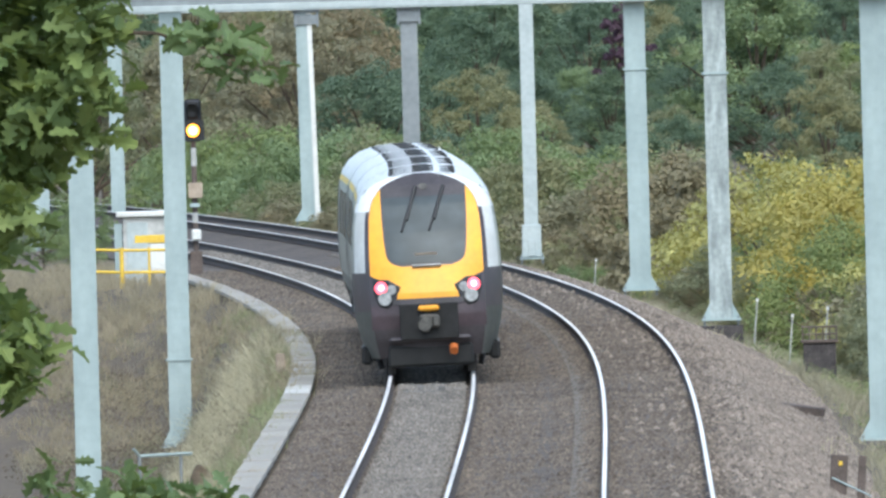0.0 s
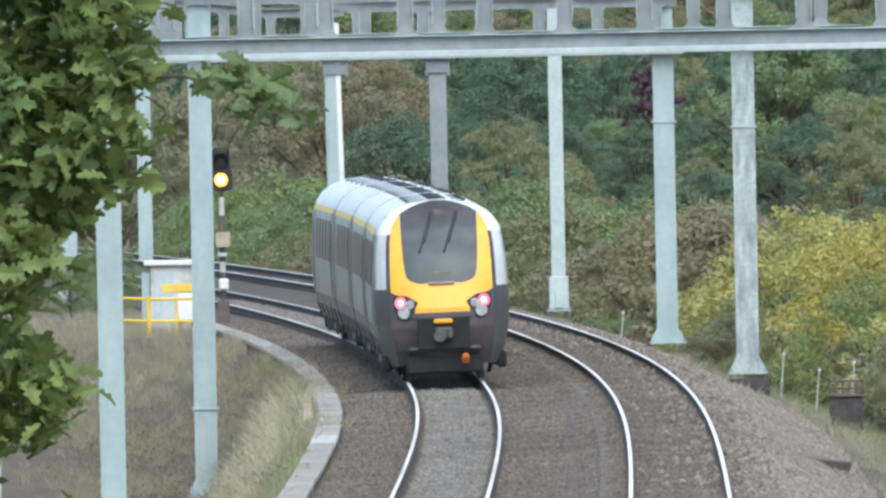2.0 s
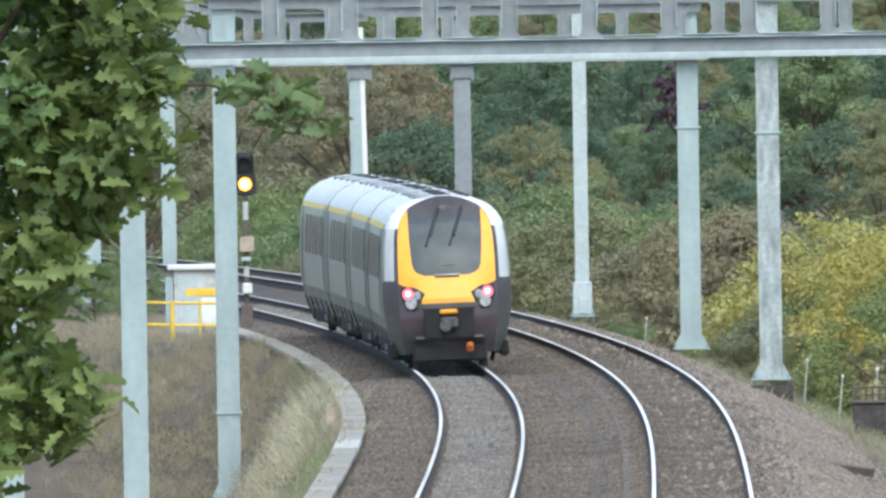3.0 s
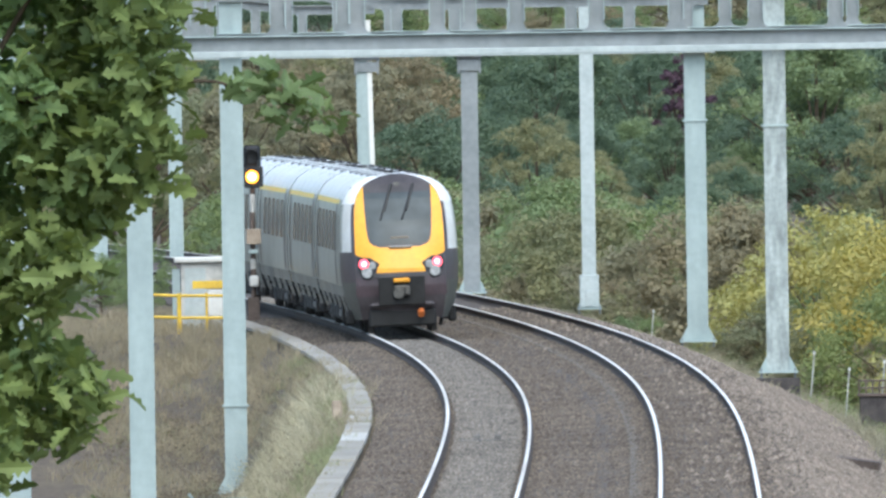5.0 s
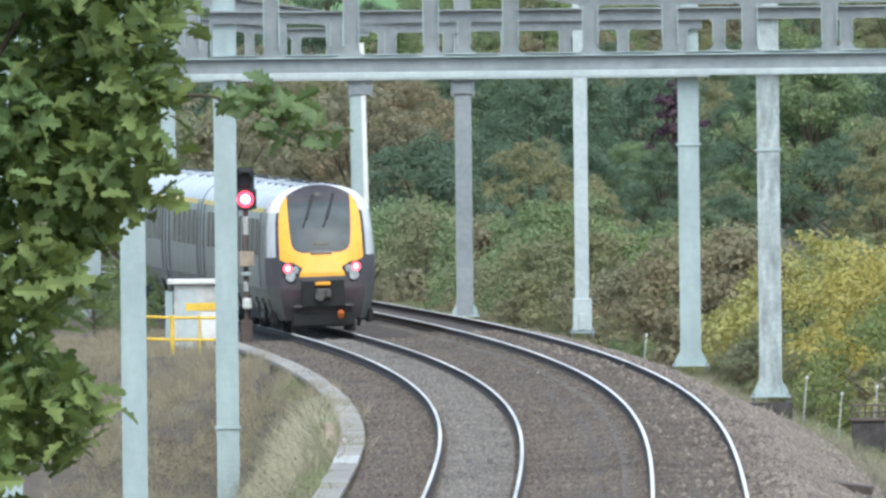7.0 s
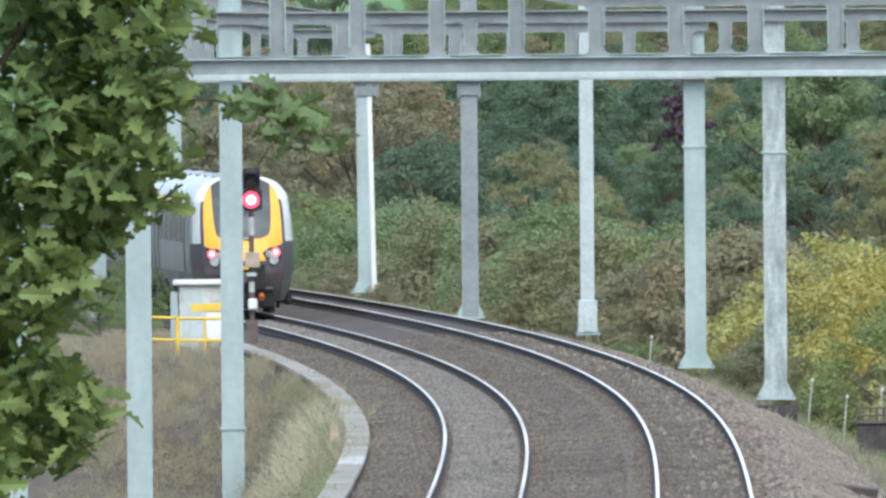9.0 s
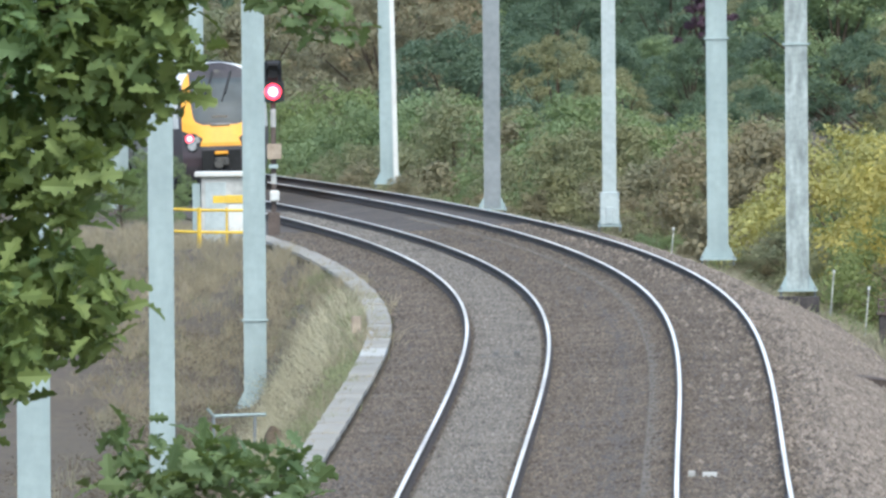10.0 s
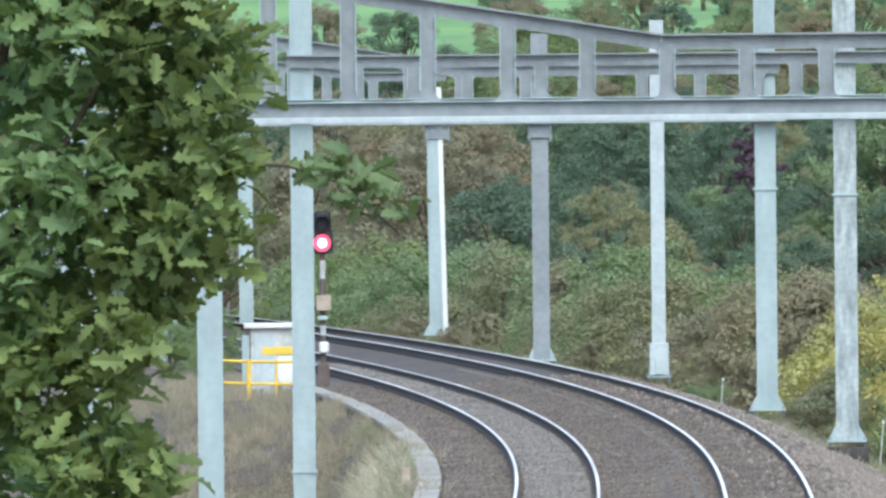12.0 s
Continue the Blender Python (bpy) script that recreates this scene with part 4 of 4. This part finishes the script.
def tree_meshes(height, width, mat, seed, leaves, size, trunk=0.22, flat=0.75):
    """Trunk with limbs of uneven reach; each limb carries a spray of small leafy tufts."""
    rs = random.Random(seed)
    bm = bmesh.new()
    t0 = height * trunk
    add_rod(bm, (0, 0, -0.5), (0.1, 0, t0), 0.03 * height, 8, 0.02 * height)
    cs, rr = [], []
    n = 20
    for i in range(n):
        a = i * 2.4 + rs.uniform(-0.5, 0.5)
        k = min(1.0, 0.04 + 0.9 * (i + rs.random()) / n)
        h = t0 + (height - t0) * (0.05 + 0.85 * k)
        reach = width * 0.5 * math.sin(math.pi * min(1, 0.24 + 0.7 * k)) * rs.choice((0.45, 0.7, 0.9, 1.1))
        c = Vector((math.cos(a) * reach, math.sin(a) * reach, h))
        foot = Vector((0.05, 0, t0 * 0.7 + (h - t0) * 0.5))
        add_rod(bm, foot, c, 0.009 * height, 5, 0.003 * height)
        big = width * rs.uniform(0.11, 0.2)
        for j in range(10):
            d = Vector((rs.gauss(0, 1), rs.gauss(0, 1), abs(rs.gauss(0, 1)) * 0.9 - 0.25)).normalized()
            t = c + d * big * rs.uniform(0.45, 1.15)
            cs.append(tuple(t))
            rr.append(big * rs.uniform(0.26, 0.55))
    add_rod(bm, (0.1, 0, t0 * 0.9), (0, 0, height * 0.9), 0.02 * height, 6, 0.004 * height)
    for j in range(9):
        cs.append((rs.gauss(0, 0.07) * width, rs.gauss(0, 0.07) * width, height * rs.uniform(0.84, 1.0)))
        rr.append(width * rs.uniform(0.04, 0.08))
    wood = bpy.data.meshes.new("trunk")
    bm.to_mesh(wood)
    bm.free()
    wood.materials.append(M_bark)
    return wood, leaf_cloud("crown", cs, rr, leaves, size, mat, seed, flat)


def plant(name, meshes, x, y, z, turn, scale, label, category, group):
    root = tagged(new(name), label, category, group)
    root.matrix_basis = Matrix.LocRotScale((x, y, z), Euler((0, 0, turn)), (scale, scale, scale))
    for nm, me in zip(("trunk", "crown"), meshes):
        o = new(nm, me)
        o.parent = root
    return root


KINDS = {
    "dark": [tree_meshes(10, 7.5, L_dark, 11 + i, 26000, 0.082) for i in range(3)],
    "green": [tree_meshes(9, 7, L_green, 21 + i, 26000, 0.082) for i in range(3)],
    "olive": [tree_meshes(11, 7, L_olive, 31 + i, 26000, 0.082) for i in range(3)],
    "brown": [tree_meshes(9, 7, L_brown, 41 + i, 26000, 0.082) for i in range(3)],
    "purple": [tree_meshes(9, 2.6, L_purple, 51, 6000, 0.12)],
    "bush_green": [tree_meshes(4, 4.2, L_green, 61 + i, 19000, 0.052, trunk=0.06, flat=1.05) for i in range(3)],
    "bush_olive": [tree_meshes(4, 4.2, L_olive, 71 + i, 19000, 0.052, trunk=0.06, flat=1.05) for i in range(3)],
    "bush_yellow": [tree_meshes(4, 4.0, L_yellow, 81 + i, 19000, 0.052, trunk=0.06, flat=1.05) for i in range(3)],
    "bush_brown": [tree_meshes(3, 3.4, L_brown, 91 + i, 19000, 0.052, trunk=0.06, flat=1.05) for i in range(3)],
}
WORDS = {"dark": "dark green broadleaf tree below the embankment", "green": "green broadleaf tree below the embankment", "olive": "dull olive tree losing its leaves", "brown": "tree turning autumn brown", "purple": "copper-leaved tree among green ones",
         "bush_green": "dense green bush on the bank", "bush_olive": "dull olive bush on the bank", "bush_yellow": "bright yellow autumn bush on the bank", "bush_brown": "low russet bush on the bank"}
rv = random.Random(12)


def grow(kind, x, y, height, z=None):
    ms = rv.choice(KINDS[kind])
    base = {"dark": 10, "green": 9, "olive": 11, "brown": 9, "purple": 9, "bush_brown": 3}.get(kind, 4)
    name = "bush" if kind.startswith("bush") else "tree"
    plant(name, ms, x, y, (ground_z(x, y) if z is None else z), rv.uniform(0, 6.28), height / base, WORDS[kind], name, "wood behind the line" if name == "tree" else "bushes on the bank")


def at_offset(o, i):
    st = np.arange(len(LINE_X))
    th = float(np.interp(i, st, LINE_T))
    return float(np.interp(i, st, LINE_X)) + o * math.cos(th), float(np.interp(i, st, LINE_Y)) + o * math.sin(th)


# bushes on the outer bank, by station along the line
for i in range(104, 216, 2):
    tall = 0.0
    if i < 152:
        kind = rv.choice(("bush_yellow", "bush_brown", "bush_olive"))
    elif i < 168:
        kind, tall = rv.choice(("bush_yellow", "bush_yellow", "bush_olive", "bush_green")), 0.6
    elif i < 198:
        kind = rv.choice(("bush_green", "bush_olive", "bush_yellow", "bush_brown", "bush_brown", "bush_olive"))
    else:
        kind = rv.choice(("bush_olive", "bush_brown", "bush_green", "bush_green"))
    x, y = at_offset(rv.uniform(10.0, 12.0), i + rv.random())
    grow(kind, x, y, rv.uniform(2.8, 4.8) + tall)
    if i > 156:
        x, y = at_offset(rv.uniform(7.9, 9.2), i + rv.random())
        grow(rv.choice(("bush_green", "bush_brown", "bush_olive")), x, y, rv.uniform(0.9, 1.8))
    x, y = at_offset(rv.uniform(13, 17), i + rv.random())
    grow(rv.choice(("bush_green", "bush_olive", "bush_yellow" if i < 160 else "bush_green")), x, y, rv.uniform(4.5, 5.8))
for i in range(144, 168, 3):
    x, y = at_offset(rv.uniform(8.6, 10.6), i + rv.random())
    grow(rv.choice(("bush_brown", "bush_brown", "bush_olive")), x, y, rv.uniform(1.8, 2.8))
# trees below the bank, thinning into a wide wood
for j in range(40):
    y = rv.uniform(1350, 1900)
    x = rv.uniform(-0.0165, 0.019) * y
    if -9 < offset_of(x, y)[0] < 16:
        continue
    u = x / y
    kind = rv.choice(("olive", "olive", "brown")) if u < 0.0 else rv.choice(("dark", "green", "dark", "olive"))
    if u < -0.006:
        kind = rv.choice(("brown", "olive", "brown", "green"))
    h = rv.uniform(6.5, 9.0) if u > 0 else rv.uniform(8, 11)
    grow(kind, x, y, min(h, 6.0) if abs(u - 0.0074) < 0.0026 else h)
for j in range(150):
    y = rv.uniform(1800, 3000)
    x = rv.uniform(-0.019, 0.019) * y
    if -9 < offset_of(x, y)[0] < 16 and y < 1750:
        continue
    u = x / y
    kind = rv.choice(("olive", "dark", "brown")) if u < 0.0 else rv.choice(("dark", "dark", "green", "dark", "olive"))
    h = rv.uniform(8, 11.5)
    grow(kind, x, y, min(h, 7.0) if abs(u - 0.0074) < 0.0024 and y < 1960 else h)
for j in range(170):
    y = rv.uniform(2900, 4300)
    x = rv.uniform(-0.019, 0.019) * y
    if -0.0085 < x / y < -0.001 and y > 3700:
        continue
    grow(rv.choice(("dark", "green", "dark", "green", "brown", "olive")), x, y, rv.uniform(9, 13))
grow("purple", 14.1, 1900.0, 10.2)
meadow = sheet("far_meadow", [[(x, y, ground_z(x, y) + 0.25) for x in np.linspace(-120, 120, 16)] for y in np.linspace(3900, 4900, 20)], M_field)
tagged(meadow, "bright green sloping field far behind the wood", "field", kind="structure")


def blades(name, spots, count, h0, h1, width, mat, seed, spread=0.25, lean=0.25):
    """Arching grass blades in tufts round the given spots."""
    rs = random.Random(seed)
    verts, faces = [], []
    tufts = []
    for k in range(max(1, count // 14)):
        x, y = rs.choice(spots)
        x, y = x + rs.gauss(0, spread), y + rs.gauss(0, spread * 8)
        tufts.append((x, y, ground_z(x, y) - 0.06, rs.uniform(h0, h1), rs.gauss(0, lean), rs.gauss(0, lean)))
    for k in range(count):
        x, y, z, h, tx, ty = tufts[k % len(tufts)]
        x, y = x + rs.gauss(0, 0.09), y + rs.gauss(0, 0.3)
        h *= rs.uniform(0.5, 1.1)
        a = rs.uniform(0, 6.28)
        dx, dy = math.cos(a) * width, math.sin(a) * width
        lx, ly = (tx + rs.gauss(0, lean)) * h, (ty + rs.gauss(0, lean)) * h
        b = len(verts)
        verts += [(x - dx, y - dy, z), (x + dx, y + dy, z), (x + dx * 0.7 + lx * 0.35, y + dy * 0.7 + ly * 0.35, z + h * 0.6), (x - dx * 0.7 + lx * 0.35, y - dy * 0.7 + ly * 0.35, z + h * 0.6), (x + lx, y + ly, z + h * 0.92)]
        faces += [(b, b + 1, b + 2, b + 3), (b + 3, b + 2, b + 4)]
    return new(name, mesh_of(name, verts, faces, mat))


def mounds(name, spots, count, r0, r1, size, mat, seed, spread=0.3):
    """Low tangled mounds of weeds: leafy tufts resting on the bank."""
    rs = random.Random(seed)
    cs, rr = [], []
    for k in range(count // 22):
        x, y = rs.choice(spots)
        x, y = x + rs.gauss(0, spread), y + rs.gauss(0, spread * 8)
        r = rs.uniform(r0, r1)
        cs.append((x, y, ground_z(x, y) + r * 0.25))
        rr.append(r)
    return new(name, leaf_cloud(name, cs, rr, count, size, mat, seed, 0.85))


def spots_between(o0, o1, i0, i1, n, seed):
    rs = random.Random(seed)
    return [at_offset(rs.uniform(o0, o1), rs.uniform(i0, i1)) for _ in range(n)]


g1 = blades("dry_grass", spots_between(-6.4, -4.9, 92, 118, 60, 1) + spots_between(-5.6, -4.65, 120, 152, 60, 22) + spots_between(-9.5, -4.8, 148, 170, 190, 21), 46000, 0.2, 0.55, 0.007, L_grass, 2, 0.3, 0.4)
tagged(g1, "dry pale grass on the inner bank", "grass", kind="stuff")
g2 = blades("green_grass", spots_between(-5.6, -4.65, 104, 134, 70, 3) + spots_between(-4.95, -4.55, 88, 150, 70, 13), 26000, 0.1, 0.36, 0.007, L_grass_green, 4, 0.2, 0.4)
tagged(g2, "greener grass tufts beside the trough", "grass", kind="stuff")
g3 = mounds("dead_weeds", spots_between(-9.5, -5.3, 112, 156, 420, 5) + spots_between(-15, -7.2, 86, 138, 260, 31) + spots_between(-20, -8, 66, 130, 260, 33), 120000, 0.12, 0.38, 0.028, L_weed, 6, 0.35)
tagged(g3, "brown dead weeds covering the inner bank", "weeds", kind="stuff")
g6 = mounds("low_weeds", spots_between(-8.5, -5.2, 108, 160, 60, 41) + spots_between(-6.5, -5.0, 126, 146, 30, 42), 9000, 0.12, 0.3, 0.028, L_olive, 16, 0.3)
tagged(g6, "low olive-green weeds among the dead stems", "weeds", kind="stuff")
g7 = blades("dead_stems", spots_between(-9.5, -5.3, 104, 158, 420, 45) + spots_between(-16, -7.2, 86, 138, 260, 46), 13000, 0.2, 0.5, 0.006, L_grass, 17, 0.35, 0.35)
tagged(g7, "thin pale dead stems over the weeds", "weeds", kind="stuff")
g4 = blades("bank_grass", spots_between(5.5, 9.6, 90, 142, 260, 7) + spots_between(5.3, 9.6, 142, 190, 240, 71), 46000, 0.14, 0.42, 0.007, L_grass, 8, 0.3, 0.4)
tagged(g4, "dry grass at the foot of the ballast shoulder", "grass", kind="stuff")
g8 = mounds("bank_weeds", spots_between(6.2, 9.8, 96, 196, 150, 73), 26000, 0.1, 0.3, 0.03, L_green, 18, 0.3)
tagged(g8, "low green weeds along the outer bank", "weeds", kind="stuff")
g9 = blades("tall_grass", spots_between(-6.6, -5.1, 125, 142, 60, 51), 20000, 0.3, 0.75, 0.008, L_pale_grass, 52, 0.22, 0.4)
tagged(g9, "tall pale seeding grass round the mast foot", "grass", kind="stuff")
g5 = blades("verge_grass", spots_between(4.9, 6.6, 168, 215, 120, 9), 12000, 0.2, 0.5, 0.008, L_pale_grass, 10, 0.25, 0.4)
tagged(g5, "pale grass along the outer cess", "grass", kind="stuff")
for x, y, h in ((-7.7, 930.0, 1.7), (-8.3, 905.0, 1.5), (-7.2, 900.0, 1.2)):
    grow("bush_green", x, y, h)


# loose stones over the ballast
def stones(name, o0, o1, i0, i1, count, seed, mat, zadd=0.0, big=1.0, soft=False):
    rs = random.Random(seed)
    verts, faces = [], []
    for k in range(count):
        i = rs.uniform(i0, i1)
        o = rs.uniform(o0, o1) if not soft else o1 - abs(rs.gauss(0, 0.5)) * (o1 - o0)
        x, y = at_offset(o, i)
        a = int(i)
        far = min(max((LINE_Y[a] - 790) / 60, 0), 1)
        z = (1 - far) * np.interp(o, PROFILE_O, PROFILE_Z) + far * np.interp(o, PROFILE_O, PROFILE_FAR)
        z += RIGHT_UP * min(max((o - 0.2) / 0.8, 0), 1) * (1 if o < 3.3 else max(0, 1 - (o - 3.3) / 1.4)) + zadd
        s = rs.uniform(0.02, 0.055) * big
        b = len(verts)
        for dx, dy, dz in ((1, 0, 0), (-1, 0, 0), (0, 1, 0), (0, -1, 0), (0, 0, 1)):
            verts.append((x + dx * s * rs.uniform(0.7, 1.2), y + dy * s * rs.uniform(0.7, 1.2), z + dz * s * rs.uniform(0.6, 1.2)))
        faces += [(b, b + 2, b + 4), (b + 2, b + 1, b + 4), (b + 1, b + 3, b + 4), (b + 3, b, b + 4)]
    ob = new(name, mesh_of(name, verts, faces, mat))
    return tagged(ob, "loose angular ballast stones between and beside the rails", "ballast stones", kind="stuff")


stones("ballast_stones", -4.0, 5.0, 84, 165, 110000, 5, M_stone)
stones("fourfoot_stones", -SPACING / 2 - 0.6, -SPACING / 2 + 0.6, 84, 175, 22000, 8, M_clean, 0.03, 1.0)
stones("shoulder_stones", 3.0, 5.3, 84, 165, 26000, 6, M_shoulder, 0.01, 1.6, True)

# ---- oak boughs close to the camera ----
LOBES = [(0, 0.0), (0.09, 0.10), (0.22, 0.20), (0.10, 0.29), (0.31, 0.45), (0.14, 0.54), (0.32, 0.74), (0.15, 0.79), (0.14, 0.96), (0, 1.0)]
OAK_Y = 135.0


def oak_bough(spots, count, size, seed, spread):
    """Lobed leaves, creased along the midrib, drooping from twigs at the given places."""
    rs = random.Random(seed)
    verts, faces = [], []
    n = len(LOBES)
    for k in range(count):
        c = rs.choice(spots)
        p = Vector((c[0] + rs.gauss(0, spread), c[1] + rs.gauss(0, spread * 1.6), c[2] + rs.gauss(0, spread * 0.8)))
        s = size * rs.uniform(0.5, 1.15)
        q = (Matrix.Translation(p) @ Euler((rs.uniform(-1.1, 1.1) + 0.5, rs.gauss(0, 0.7), rs.uniform(0, 6.28))).to_matrix().to_4x4() @ Matrix.Scale(s, 4))
        fold = rs.uniform(0.15, 0.45)
        droop = rs.uniform(0.05, 0.4)
        b = len(verts)
        for sx in (1, -1):
            for x, y in LOBES:
                verts.append(q @ Vector((sx * x, y, x * fold - droop * y * y)))
        r = len(verts)
        for x, y in LOBES[1:-1]:
            verts.append(q @ Vector((0, y, -droop * y * y)))
        for side in (0, n):
            for j in range(1, n - 2):
                quad = (b + side + j, b + side + j + 1, r + j, r + j - 1)
                faces.append(quad if side == 0 else quad[::-1])
            faces.append((b + side, b + side + 1, r) if side == 0 else (r, b + side + 1, b + side))
            faces.append((b + side + n - 2, b + side + n - 1, r + n - 3) if side == 0 else (r + n - 3, b + side + n - 1, b + side + n - 2))
    return verts, faces


EDGE_Z = (9.2, 8.5, 8.11, 8.02, 7.94, 7.83, 7.72, 7.63, 7.5, 7.35, 7.24, 7.11, 7.02, 6.94, 6.8, 6.68, 6.59, 6.5, 6.4, 6.22, 6.12, 6.04, 5.9)
EDGE_X = (-1.15, -1.1, -1.09, -0.93, -0.85, -0.76, -0.85, -0.89, -0.95, -0.9, -0.93, -0.96, -1.13, -1.25, -1.25, -1.36, -1.42, -1.34, -1.2, -1.19, -1.36, -1.55, -1.65)
oak = tagged(new("oak_tree"), "oak boughs with lobed green leaves hanging close to the viewer", "tree")
rs = random.Random(77)
main, edge = [], []
for k in range(420):
    z = rs.uniform(5.9, 9.0)
    xr = float(np.interp(-z, [-q for q in EDGE_Z], EDGE_X)) - 0.11
    x = xr - abs(rs.gauss(0, 0.42))
    (edge if x > xr - 0.45 else main).append((x, OAK_Y + rs.uniform(-0.4, 0.5), z))
for k in range(60):
    z = rs.uniform(5.5, 9.0)
    main.append((rs.uniform(-2.6, -1.7), OAK_Y + rs.uniform(-0.4, 0.6), z))
tips = []
for k in range(46):
    z = rs.uniform(6.1, 8.6)
    xr = float(np.interp(-z, [-q for q in EDGE_Z], EDGE_X))
    tips.append((xr + rs.uniform(-0.16, 0.0), OAK_Y + rs.uniform(-0.45, 0.2), z))
v, f = oak_bough(tips, 560, 0.115, 25, 0.032)
mesh_part("tip_leaves", v, f, L_oak_bright, oak, "fresh leaves at the twig tips")
deep = [(x + rs.uniform(-0.5, -0.02), y + rs.uniform(0.7, 1.8), z + rs.uniform(-0.1, 0.1)) for x, y, z in main + edge]
v, f = oak_bough(deep, 2000, 0.13, 15, 0.09)
mesh_part("shaded_leaves", v, f, L_oak, oak, "deep shaded oak leaves")
v, f = oak_bough(main, 3600, 0.13, 5, 0.09)
mesh_part("inner_leaves", v, f, L_oak, oak, "dark green oak leaves")
v, f = oak_bough(edge, 3700, 0.125, 6, 0.055)
mesh_part("outer_leaves", v, f, L_oak_bright, oak, "paler outer oak leaves")
twig_spots = [(-0.67 + 0.075 * k + rs.gauss(0, 0.02), OAK_Y, 7.46 - 0.022 * k + rs.gauss(0, 0.03)) for k in range(5)]
v, f = oak_bough(twig_spots, 115, 0.105, 8, 0.05)
mesh_part("spray_leaves", v, f, L_oak_bright, oak, "leaves of a spray reaching over the line")
low = [(-1.25 + 0.10 * k + rs.gauss(0, 0.03), OAK_Y, 5.66 + 0.06 * math.sin(k * 1.7) + rs.gauss(0, 0.04)) for k in range(8)]
v, f = oak_bough(low, 330, 0.115, 9, 0.075)
mesh_part("low_leaves", v, f, L_oak_bright, oak, "leaves of a lower spray")
bm = bmesh.new()
add_rod(bm, (-1.9, OAK_Y, 7.4), (-1.0, OAK_Y, 7.53), 0.012, 6, 0.008)
add_rod(bm, (-1.0, OAK_Y, 7.53), (-0.78, OAK_Y, 7.52), 0.008, 6, 0.006)
add_rod(bm, (-0.78, OAK_Y, 7.52), (-0.42, OAK_Y, 7.4), 0.006, 6, 0.003)
add_rod(bm, (-2.4, OAK_Y + 0.2, 5.2), (-1.7, OAK_Y + 0.1, 8.9), 0.045, 8, 0.02)
add_rod(bm, (-2.1, OAK_Y, 6.8), (-1.3, OAK_Y, 8.2), 0.02, 6, 0.008)
add_rod(bm, (-2.3, OAK_Y, 5.2), (-1.2, OAK_Y, 5.57), 0.012, 6, 0.006)
add_rod(bm, (-1.2, OAK_Y, 5.57), (-0.6, OAK_Y, 5.66), 0.006, 6, 0.003)
add_rod(bm, (-2.4, OAK_Y + 0.2, -2.2), (-2.4, OAK_Y + 0.2, 5.3), 0.16, 10, 0.05)
part("branch", bm, M_bark, oak)

motions()
